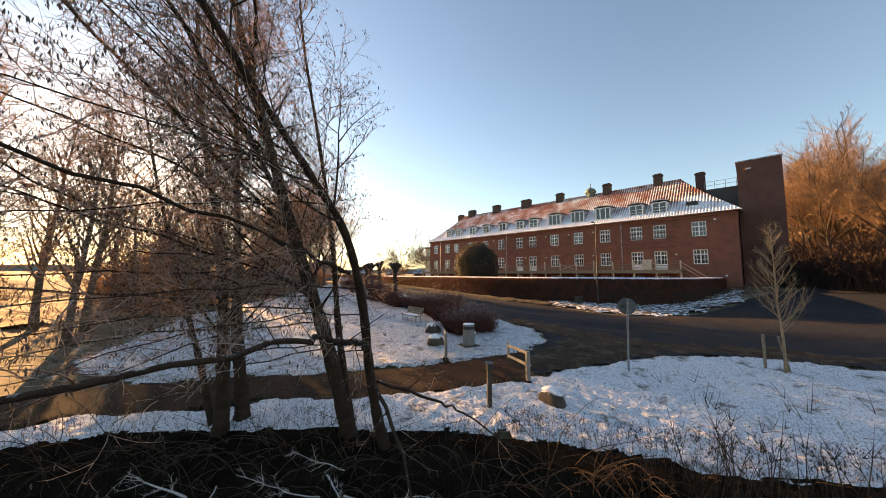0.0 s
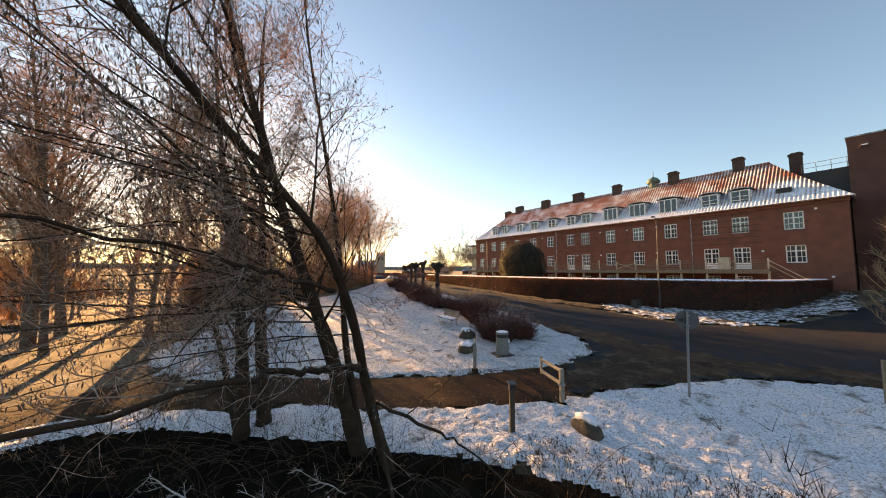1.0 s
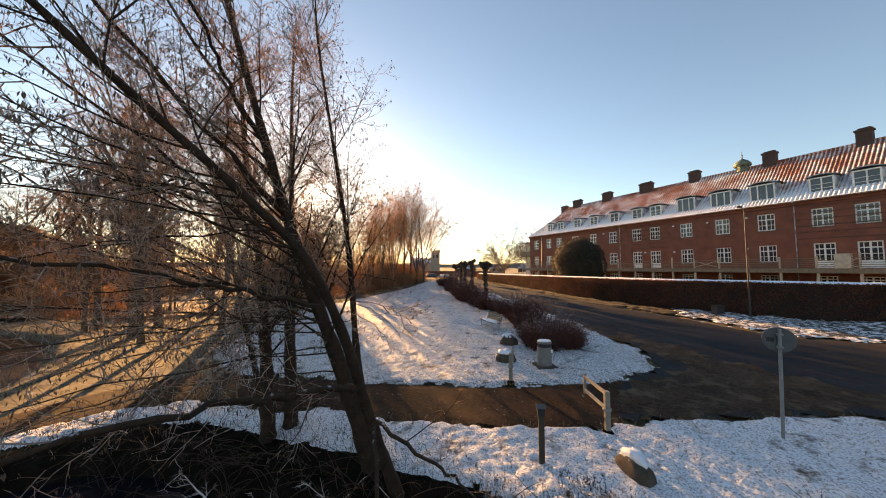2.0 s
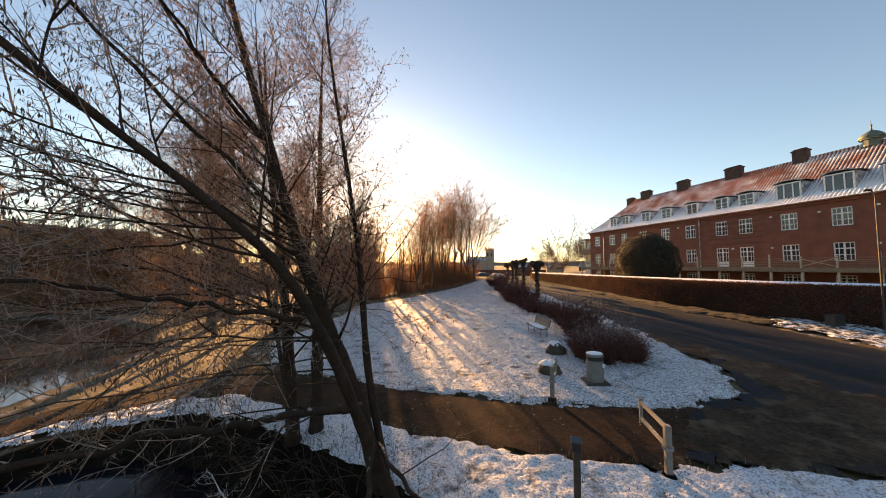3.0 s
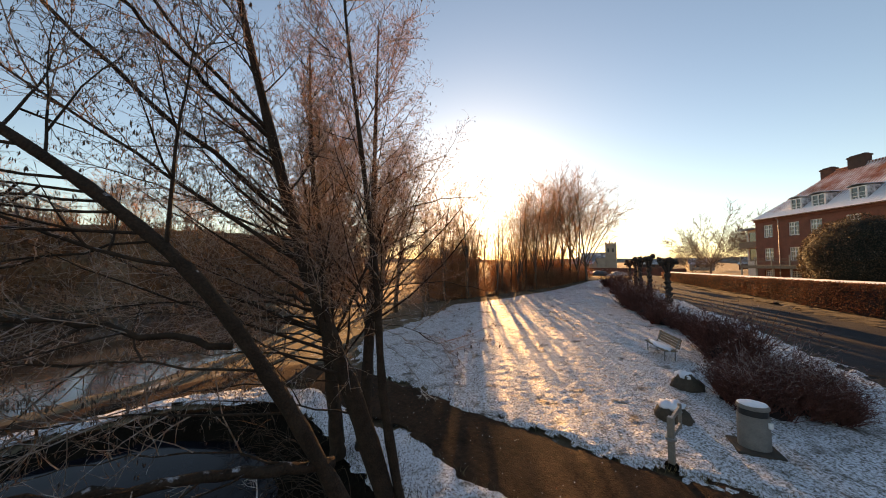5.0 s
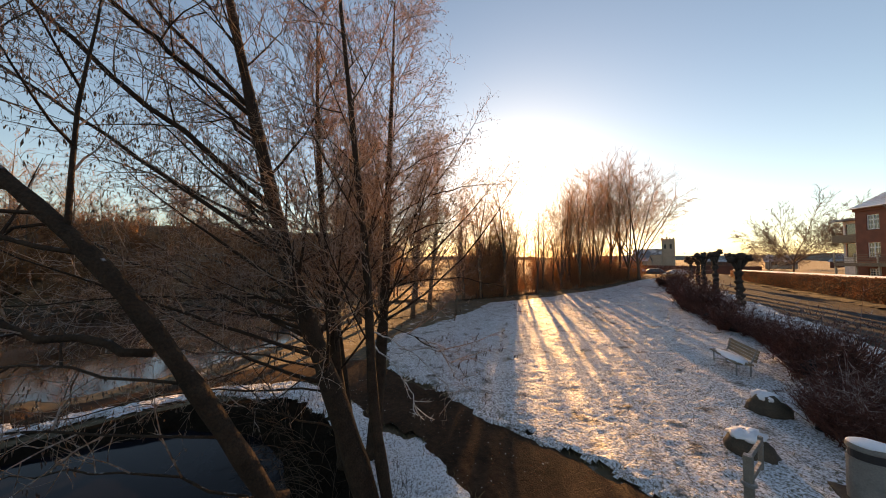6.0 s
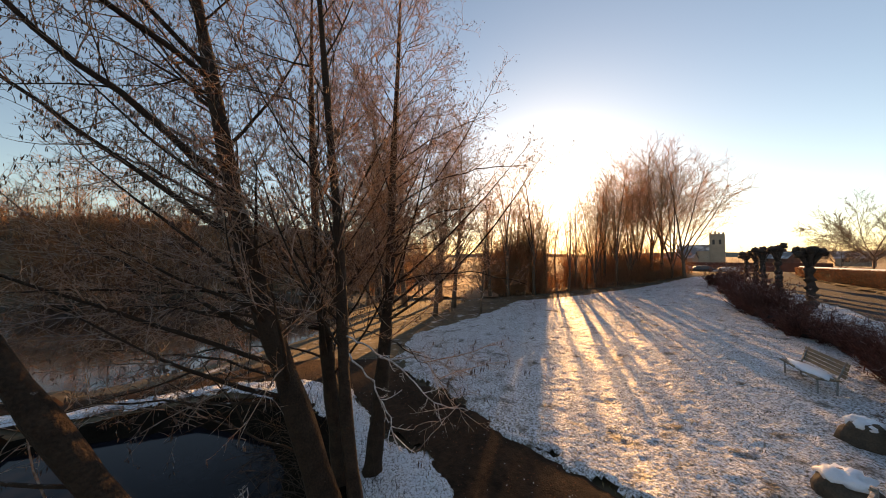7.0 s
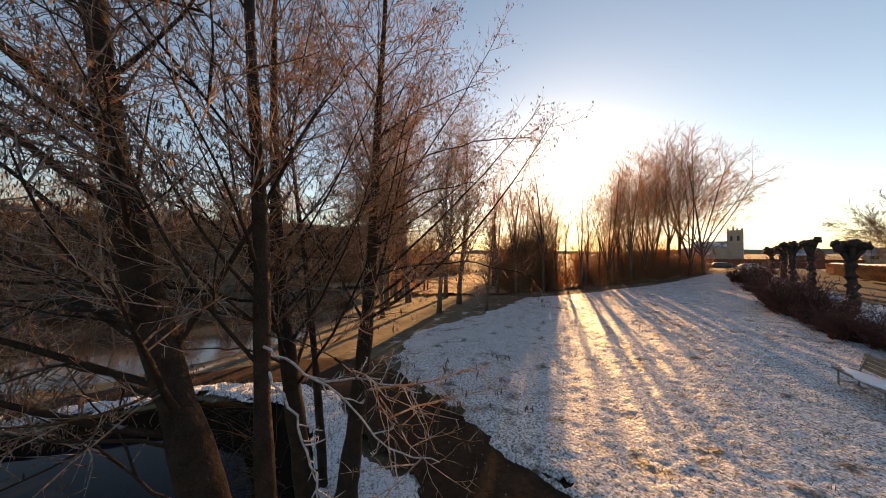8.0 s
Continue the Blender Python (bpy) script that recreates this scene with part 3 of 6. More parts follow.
def put_window(x, y, z, h, kit, name, sill=True, parent=house):
    w = part(name, kit[0][1], None, parent, "white-painted glazed frame with small panes", pose(x, y, z))
    for piece, mesh in kit[1:]:
        part(piece, mesh, None, w)
    cut = h * 0.66
    for px in (-0.33, 0.33):
        for z0, z1 in ((0.06, cut), (cut, h - 0.06)):
            part("pane", pane_mesh, None, w, m=pose(px, 0.035, (z0 + z1) / 2) @ Matrix.Diagonal((1, 1, z1 - z0, 1)))
    if sill:
        part("sill", sill_mesh, None, w, m=pose(0, -0.02, -0.002))
    return w


for u in BAYS:
    put_window(-u, 0.1, 7.87, 1.74, win_tall, "window")
    if u in DOORS:
        put_window(-u, 0.1, 4.0, 2.32, win_door, "terrace_door", sill=False)
    else:
        put_window(-u, 0.1, 4.6, 1.74, win_tall, "window")
    if u > 4:
        put_window(-u, 0.1, 2.36, 0.9, win_low, "basement_window", sill=False)


# roof: stepped courses of waved clay tiles on four slopes
def tile_slope(p0, p1, up, run, hip0, hip1, wave=0.3, course=0.36):
    """A slope from eave p0 to p1; up: the way inwards; run: how far in the ridge lies; hips cut its ends back."""
    s = Shape()
    p0, p1, up = Vector(p0), Vector(p1), Vector(up)
    along = (p1 - p0).normalized()
    width = (p1 - p0).length
    rise = RIDGE - EAVE + 0.05
    rows = int(math.hypot(run, rise) / course)
    cols = int(width / wave) * 4
    ids = {}

    def vert(c, r, step):
        key = (c, r, step)
        if key not in ids:
            a = width * c / cols
            h = r / rows
            lim = min(1.0, (a / hip0) if hip0 else 1.0, ((width - a) / hip1) if hip1 else 1.0)
            h = min(h, lim)
            z = EAVE - 0.05 + rise * (0.86 * h + 0.14 * h * h) + 0.035 * math.cos(2 * math.pi * c / 4) + (0.03 if step else 0.0)
            q = p0 + along * a + up * (run * h)
            ids[key] = len(s.v)
            s.v.append((q.x, q.y, z))
        return ids[key]

    for c in range(cols):
        a = width * (c + 0.5) / cols
        lim = min(1.0, (a / hip0) if hip0 else 1.0, ((width - a) / hip1) if hip1 else 1.0)
        for r in range(rows):
            if r / rows >= lim:
                break
            s.f.append((vert(c, r, 1), vert(c + 1, r, 1), vert(c + 1, r + 1, 0), vert(c, r + 1, 0)))
            if r:
                s.f.append((vert(c, r, 0), vert(c + 1, r, 0), vert(c + 1, r, 1), vert(c, r, 1)))
    return s


OV = 0.42
R = DEEP / 2 + OV
HIP = 5.4 + OV
part("roof_slope", tile_slope((-LEN - OV, -OV, 0), (OV, -OV, 0), (0, 1, 0), R, HIP, HIP), m_tile, house, "waved clay tiles half hidden by snow")
part("roof_slope", tile_slope((OV, DEEP + OV, 0), (-LEN - OV, DEEP + OV, 0), (0, -1, 0), R, HIP, HIP), m_tile, house)
part("roof_hip", tile_slope((OV, -OV, 0), (OV, DEEP + OV, 0), (-1, 0, 0), HIP, R, R), m_hiptile, house)
part("roof_hip", tile_slope((-LEN - OV, DEEP + OV, 0), (-LEN - OV, -OV, 0), (1, 0, 0), HIP, R, R), m_hiptile, house)
part("soffit", Shape().box(-LEN - OV, OV, -OV, -0.17, EAVE - 0.1, EAVE - 0.07), m_white, house)
part("gutter", Shape().tube([(-LEN - OV, -OV - 0.06, EAVE - 0.05), (OV, -OV - 0.06, EAVE - 0.05)], [0.065, 0.065], 8), m_lead, house)
part("ridge_cap", Shape().tube([(-LEN + 5.4, DEEP / 2, RIDGE + 0.03), (-5.4, DEEP / 2, RIDGE + 0.03)], [0.13, 0.13], 8), m_tile, house)
for u in (11.5, 29.8, 46.5):
    part("downpipe", Shape().tube([(-u, -0.1, 1.0), (-u, -0.1, EAVE - 0.5), (-u, -OV, EAVE - 0.12)], [0.045] * 3, 6), m_lead, house)


def roof_z(y):
    h = (y + OV) / R
    return EAVE - 0.05 + (RIDGE - EAVE + 0.05) * (0.86 * h + 0.14 * h * h)


# dormers
DORMERS = [(7.15, 1.75), (9.75, 1.75), (13.9, 2.15), (17.5, 2.15), (21.1, 2.15), (24.8, 1.65), (27.4, 1.65), (31.0, 1.65), (34.7, 1.65), (38.1, 1.65), (42.0, 1.65), (44.6, 1.5)]
for u, w in DORMERS:
    y0, z0, z1 = 0.5, 11.05, 12.62 if w < 2 else 12.9
    body = Shape()
    yb = 2.35
    for x in (-w / 2, w / 2 - 0.08):
        body.box(x, x + 0.08, y0, yb, z0 - 0.6, z1)
    body.box(-w / 2 + 0.08, w / 2 - 0.08, y0, y0 + 0.1, z0 - 0.5, z0)
    d = part("dormer", body, m_lead, house, "lead-clad dormer cheeks", pose(-u, 0, 0))
    lid = Shape()
    n = 8
    for i in range(n):
        xa, xb = -w / 2 - 0.14 + (w + 0.28) * i / n, -w / 2 - 0.14 + (w + 0.28) * (i + 1) / n
        za, zb = (z1 + 0.02 + 0.2 * (1 - (2 * x / (w + 0.28)) ** 2) for x in (xa, xb))
        ya, ye = y0 - 0.18, 3.1
        lid.poly((xa, ya, za + 0.1), (xb, ya, zb + 0.1), (xb, ye, zb + 0.22), (xa, ye, za + 0.22))
        lid.poly((xa, ya, za), (xb, ya, zb), (xb, ya, zb + 0.1), (xa, ya, za + 0.1))
        lid.poly((xa, ya, za), (xa, ye, za), (xb, ye, zb), (xb, ya, zb))
    part("dormer_roof", lid, m_lead, d)
    h = z1 - z0
    place = pose(0, y0 - 0.06, z0)
    part("window_frame", ring(-w / 2 + 0.08, w / 2 - 0.08, 0, h, 0.11, -0.03, 0.09), m_white, d, "white dormer window frame", place)
    nb = 2 if w < 2 else 3
    for i in range(1, nb):
        x = -w / 2 + w * i / nb
        part("mullion", Shape().box(x - 0.045, x + 0.045, -0.02, 0.08, 0.11, h - 0.11), m_white, d, "", place)
    if w < 2:
        for zz in (0.5, 0.9):
            part("glazing_bar", Shape().box(-w / 2 + 0.19, w / 2 - 0.19, 0.0, 0.05, zz - 0.018, zz + 0.018), m_white, d, "", place)
    part("dormer_glass", Shape().box(-w / 2 + 0.2, w / 2 - 0.2, y0, y0 + 0.01, z0 + 0.1, z1 - 0.13), m_glass, d)
part("roof_window", Shape().box(-4.5, -3.4, 0.9, 2.0, roof_z(1.2) - 0.15, roof_z(1.2) + 0.32), m_black, house, "dark roof hatch with sunk glass")

# chimneys
for u, y, w, top in ((8.0, 5.4, 1.0, 17.5), (14.7, 5.4, 1.1, 17.5), (22.3, 5.4, 1.2, 17.4), (28.9, 5.4, 1.8, 17.4), (35.7, 5.4, 1.6, 17.4), (42.2, 5.4, 1.7, 17.3), (46.2, 6.2, 1.3, 16.9), (3.6, 7.6, 1.0, 17.2)):
    c = part("chimney", Shape().box(-u - w / 2, -u + w / 2, y - 0.4, y + 0.4, 13.2, top), m_soot, house, "sooty brick chimney stack")
    part("chimney_cap", Shape().box(-u - w / 2 - 0.08, -u + w / 2 + 0.08, y - 0.48, y + 0.48, top - 0.22, top - 0.06).box(-u - w / 2 + 0.1, -u + w / 2 - 0.1, y - 0.25, y + 0.25, top, top + 0.12), m_soot, c)
cu = part("cupola", Shape().lathe([(0.62, 15.9), (0.62, 16.5), (0.8, 16.55), (0.82, 16.65)], 12, (-17.2, 5.4, 0)), m_copper, house, "small green copper cupola with a spike")
part("cupola_dome", smooth(Shape().lathe([(0.86, 16.65), (0.84, 16.85), (0.68, 17.1), (0.42, 17.32), (0.16, 17.46), (0.07, 17.55), (0.05, 17.9), (0.1, 17.98), (0.02, 18.1), (0.012, 18.5)], 14, (-17.2, 5.4, 0))), m_copper, cu)

# lift tower and its link at the end of the house
tw = part("lift_tower", Shape().box(0.1, 3.75, 3.0, 9.4, 0.3, 16.5), m_brickdark, house, "plain dark brick stair tower")
part("parapet", Shape().box(0.02, 3.83, 2.92, 3.06, 16.5, 16.62).box(0.02, 3.83, 9.3, 9.48, 16.5, 16.62).box(0.02, 0.16, 3.06, 9.3, 16.5, 16.62).box(3.69, 3.83, 3.06, 9.3, 16.5, 16.62), m_lead, tw)
part("tower_lamp", Shape().box(0.9, 1.3, 2.7, 2.998, 15.5, 15.62), m_white, tw)
lk = part("link_block", Shape().box(-3.0, 0.098, 4.8, 9.0, 11.0, 14.2), m_black, house, "dark metal-clad link block")
rail = Shape()
for x in (-3.0, -2.0, -1.0, 0.0):
    rail.tube([(x, 4.9, 14.2), (x, 4.9, 15.2)], [0.025, 0.025], 5)
for z in (14.7, 15.2):
    rail.tube([(-3, 4.9, z), (0.05, 4.9, z)], [0.022, 0.022], 5)
part("guard_rail", rail, m_galv, lk)

# small wall lamps beside the windows
for u, z in ((15.1, 9.35), (18.7, 9.3), (22.4, 9.35), (32.6, 9.4), (1.9, 9.6), (5.6, 5.75), (15.2, 6.0), (22.4, 6.0), (26.1, 6.1), (1.2, 3.2)):
    part("wall_lamp", Shape().box(-u - 0.09, -u + 0.09, -0.14, -0.002, z, z + 0.16), m_white, house, "small white wall lamp")

# timber terrace before the front
TX0, TX1, TY, TZ = -49.5, -4.9, -2.7, 3.95
deck = part("terrace", Shape().box(TX0, TX1, TY, -0.08, TZ - 0.1, TZ).box(TX0, TX1, TY, TY + 0.08, TZ - 0.42, TZ - 0.1), m_wood, house, "raised timber terrace with pale railing")
post_mesh = Shape().box(-0.06, 0.06, -0.06, 0.06, 0, 1.08).mesh("rail_post", m_woodpale)
leg_mesh = Shape().box(-0.08, 0.08, -0.08, 0.08, 0, 2.6).mesh("terrace_leg", m_woodpale)
nP = 19
for i in range(nP + 1):
    x = TX0 + (TX1 - TX0) * i / nP
    part("rail_post", post_mesh, None, deck, m=pose(x, TY + 0.06, TZ) @ Matrix.Diagonal((1, 1, 1.0 if i % 3 else 1.22, 1)))
    part("terrace_leg", leg_mesh, None, deck, m=pose(x, TY + 0.2, TZ - 2.75))
slat_mesh = Shape().box(TX0, TX1, 0, 0.025, 0, 0.05).mesh("rail_slat", m_wood)
for z in (0.12, 0.3, 0.48, 0.66):
    part("rail_slat", slat_mesh, None, deck, m=pose(0, TY + 0.0, TZ + z))
part("handrail", Shape().box(TX0, TX1, TY - 0.02, TY + 0.10, TZ + 0.88, TZ + 0.92), m_wood, deck)
for i in (4, 13, 17):
    x = TX0 + (TX1 - TX0) * i / nP
    w = (TX1 - TX0) / nP
    part("brace", Shape().tube([(x, TY - 0.03, TZ + 0.1), (x + w, TY - 0.03, TZ + 0.85)], [0.03, 0.03], 4).tube([(x, TY - 0.03, TZ + 0.85), (x + w, TY - 0.03, TZ + 0.1)], [0.03, 0.03], 4), m_woodpale, deck)
for k in range(9):
    part("step", Shape().box(TX1 + 0.28 * k, TX1 + 0.28 * (k + 1), TY, TY + 1.2, TZ - 0.22 * (k + 1) - 0.05, TZ - 0.22 * (k + 1)), m_wood, deck)
part("stair_rail", Shape().tube([(TX1, TY, TZ + 0.9), (TX1 + 2.5, TY, TZ - 1.0)], [0.035, 0.035], 5).tube([(TX1, TY, TZ + 0.45), (TX1 + 2.5, TY, TZ - 1.45)], [0.03, 0.03], 5), m_woodpale, deck)
part("storage_box", Shape().box(-8.6, -7.7, TY - 0.05, TY + 0.5, TZ, TZ + 1.25), m_woodpale, deck, "pale slatted timber cupboard on the terrace")

# glazed porch at the far end
porch = part("porch", wall_with_openings(-LEN - 3.2, -LEN - 0.002, 0.6, 9.3, 1.4, 1.6, [(-LEN - 2.9, -LEN - 1.7, 4.6, 6.4), (-LEN - 1.4, -LEN - 0.3, 4.6, 6.4), (-LEN - 2.9, -LEN - 1.7, 7.4, 8.9), (-LEN - 1.4, -LEN - 0.3, 7.4, 8.9)]), m_plaster, house, "pale two-storey glazed porch with balconies")
part("porch_wall", Shape().box(-LEN - 3.2, -LEN - 3.0, 1.6, 7.5, 0.6, 9.3).box(-LEN - 3.0, -LEN, 7.3, 7.5, 0.6, 9.3), m_plaster, porch)
part("porch_glass", Shape().box(-LEN - 2.9, -LEN - 0.3, 1.5, 1.51, 4.6, 8.9), m_glass, porch)
part("porch_roof", Shape().box(-LEN - 3.8, -LEN - 0.01, 0.6, 8.0, 9.3, 9.55), m_slate, porch)
part("balcony", Shape().box(-LEN - 3.6, -LEN - 0.01, 0.5, 1.38, 6.5, 6.65).box(-LEN - 3.6, -LEN - 0.01, 0.5, 0.55, 6.65, 7.5), m_wood, porch)


# ---- trees ----
def twig(s, p, d, length, r, rng, bend=0.25, up=0.15, segs=2):
    """A thin three-sided twig; returns its points."""
    pts = [p.copy()]
    q = p.copy()
    for i in range(segs):
        d = (d + Vector((rng.uniform(-bend, bend), rng.uniform(-bend, bend), rng.uniform(-bend, bend) + up))).normalized()
        q = q + d * (length / segs)
        pts.append(q.copy())
    a = d.orthogonal().normalized()
    b = d.cross(a)
    n = len(s.v)
    k = len(pts)
    for i, c in enumerate(pts[:-1]):
        rr = r * (1 - 0.75 * i / (k - 1))
        for j in range(3):
            w = 2.0944 * j
            o = (a * math.cos(w) + b * math.sin(w)) * rr
            s.v.append((c.x + o.x, c.y + o.y, c.z + o.z))
    s.v.append(tuple(pts[-1]))
    for i in range(k - 2):
        for j in range(3):
            t = (j + 1) % 3
            s.f.append((n + 3 * i + j, n + 3 * i + t, n + 3 * i + 3 + t, n + 3 * i + 3 + j))
    e, l = n + 3 * (k - 2), n + 3 * (k - 1)
    for j in range(3):
        s.f.append((e + j, e + (j + 1) % 3, l))
    return pts


def catkin(s, p, size, rng):
    """A small hanging cone: four-sided spindle."""
    n = len(s.v)
    dx, dy = rng.uniform(-0.3, 0.3) * size, rng.uniform(-0.3, 0.3) * size
    r = size * rng.uniform(0.09, 0.14)
    s.v += [(p.x, p.y, p.z), (p.x + dx * .5 + r, p.y + dy * .5, p.z - size * .45), (p.x + dx * .5 - r * .5, p.y + dy * .5 + r * .87, p.z - size * .5), (p.x + dx * .5 - r * .5, p.y + dy * .5 - r * .87, p.z - size * .5), (p.x + dx, p.y + dy, p.z - size)]
    s.f += [(n, n + 1, n + 2), (n, n + 2, n + 3), (n, n + 3, n + 1), (n + 4, n + 2, n + 1), (n + 4, n + 3, n + 2), (n + 4, n + 1, n + 3)]


def curve(p, d, length, rng, segs=6, wander=0.12, up=0.05):
    pts = [Vector(p)]
    d = Vector(d).normalized()
    for i in range(segs):
        d = (d + Vector((rng.uniform(-wander, wander), rng.uniform(-wander, wander), rng.uniform(-wander, wander) + up))).normalized()
        pts.append(pts[-1] + d * (length / segs))
    return pts


def at(pts, t):
    x = t * (len(pts) - 1)
    i = min(int(x), len(pts) - 2)
    return pts[i].lerp(pts[i + 1], x - i), (pts[i + 1] - pts[i]).normalized()


def side_way(d, rng, spread, bias=Vector((0, 0, 0))):
    """A way that leaves d at an angle of about spread degrees."""
    a = d.orthogonal().normalized()
    a = Matrix.Rotation(rng.uniform(0, 2 * math.pi), 3, d) @ a
    a = (a + bias)
    a = (a - d * a.dot(d))
    a = a.normalized() if a.length > 1e-5 else d.orthogonal().normalized()
    w = radians(spread * rng.uniform(0.75, 1.25))
    return (d * math.cos(w) + a * math.sin(w)).normalized()


def dress(limb, tw, ck, pts, length, r, rng, opt, level=1, bias=Vector((0, 0, 0))):
    """Side shoots along a limb, down to twigs and cones."""
    n = max(2, int(length * opt["dense"][level - 1]))
    for i in range(n):
        t = opt["bare"][level - 1] + (1 - opt["bare"][level - 1]) * (i + rng.random()) / n
        p, d = at(pts, min(t, 0.999))
        w = side_way(d, rng, opt["spread"][level - 1], bias * 0.6)
        ln = opt["len"][level - 1] * (1.15 - 0.6 * t) * rng.uniform(0.55, 1.25)
        if level < opt["levels"]:
            rr = opt["rad"][level - 1] * rng.uniform(0.7, 1.2) * (1.2 - 0.6 * t)
            sub = curve(p, w, ln, rng, opt.get("segs", 5 if level == 1 else 4), opt["wander"], opt["up"])
            k = len(sub)
            thin = rr < opt.get("thick", 0.011)
            (tw if thin else limb).tube(sub, [rr * (1 - 0.8 * j / (k - 1)) for j in range(k)], 3 if thin or "segs" in opt else 5, cap=False)
            dress(limb, tw, ck, sub, ln, rr, rng, opt, level + 1, bias)
        else:
            q = twig(tw, p, w, ln, opt["rad"][level - 1], rng, 0.3, opt["up"], 1 if "segs" in opt else 2)
            if ck is not None:
                for _ in range(opt["cones"]):
                    if rng.random() < opt.get("fruit", 0.6):
                        tip = q[rng.randint(1, len(q) - 1)]
                        for _ in range(rng.randint(1, 3)):
                            catkin(ck, tip + Vector((rng.uniform(-.02, .02), rng.uniform(-.02, .02), 0)), rng.uniform(0.03, 0.075), rng)


ALDER = dict(levels=3, dense=(5.0, 8.4, 9.8), bare=(0.16, 0.1, 0.05), spread=(52, 48, 45), len=(1.0, 0.42, 0.17), rad=(0.010, 0.0048, 0.0026), wander=0.16, up=0.03, cones=1)


def spline(ctrl, segs):
    """A smooth line through control points."""
    c = [Vector(p) for p in ctrl]
    c = [c[0] * 2 - c[1]] + c + [c[-1] * 2 - c[-2]]
    out = []
    for i in range(1, len(c) - 2):
        for j in range(segs):
            t = j / segs
            out.append(0.5 * ((2 * c[i]) + (c[i + 1] - c[i - 1]) * t + (2 * c[i - 1] - 5 * c[i] + 4 * c[i + 1] - c[i + 2]) * t * t + (3 * c[i] - c[i - 1] - 3 * c[i + 1] + c[i + 2]) * t ** 3))
    out.append(c[-2])
    return out


def alder(name, label, stems, boughs, seed, bias, reach=1.0, clear=Vector((0, 0, 0))):
    """A many-stemmed alder. stems: (control points, base radius, limbs); boughs: (points, radius)."""
    rng = random.Random(seed)
    base = Vector(stems[0][0][0])
    tree = thing(name, label, "tree")
    tree.location = base
    tw, ck = Shape(), Shape()
    for ctrl, r0, limbs, low in stems:
        limb = Shape()
        limb.smooth = True
        pts = [p - base for p in spline(ctrl, 6)]
        k = len(pts)
        rad = [r0 * (1 - 0.9 * (i / (k - 1)) ** (0.5 if low > 0.44 else 0.85)) * (1 + 0.09 * math.sin(i * 2.1) + 0.05 * math.sin(i * 5.3)) for i in range(k)]
        rad[0] *= 1.35
        limb.tube(pts, rad, 10, cap=True)
        total = sum((b - a).length for a, b in zip(pts, pts[1:]))
        for i in range(limbs):
            t = low + (0.985 - low) * (i + rng.random() * 0.9) / limbs
            p, d = at(pts, t)
            w = side_way(d, rng, 58 - 22 * t, bias)
            ln = (0.9 + 2.9 * (1 - t) ** 0.8) * rng.uniform(0.7, 1.25) * reach * (0.5 if w.dot(clear) > 0.35 else 1.0)
            rr = max(0.011, r0 * 0.22 * (1.05 - t)) * rng.uniform(0.8, 1.15)
            sub = curve(p, w, ln, rng, 8, 0.10, 0.06)
            limb.tube(sub, [rr * (1 - 0.85 * j / 8) for j in range(9)], 6, cap=False)
            dress(limb, tw, ck, sub, ln, rr, rng, ALDER, 1, bias)
        part("trunk", limb, m_bark, tree, "dark alder stem with frosted limbs")
    for ctrl, r0 in boughs:
        r0 *= 0.78
        bough = Shape()
        bough.smooth = True
        pts = [p - base + (Vector((rng.uniform(-.04, .04), rng.uniform(-.04, .04), rng.uniform(-.035, .035))) if i else Vector()) for i, p in enumerate(spline(ctrl, 4))]
        k = len(pts)
        bough.tube(pts, [r0 * (1 - 0.7 * i / (k - 1)) for i in range(k)], 7)
        ln = sum((b - a).length for a, b in zip(pts, pts[1:]))
        dress(bough, tw, ck, pts, ln, r0, rng, dict(ALDER, bare=(0.22, 0.08, 0.05), dense=((5.6, 7.5, 9.5) if pts[0].z + base.z > 2.4 else (2.6, 5.0, 7.5) if pts[0].z + base.z > 1.75 else (2.2, 4.5, 6.0)), len=(1.1, 0.44, 0.17), wander=0.24), 1)
        part("low_bough", bough, m_bark, tree, "low frosted bough reaching over the pond")
    part("crown", tw, m_twig, tree, "fine hoar-frosted twigs")
    tagged(part("cone_mass", ck, m_catkin, tree, "small dark hanging alder cones"), kind="stuff")
    return tree


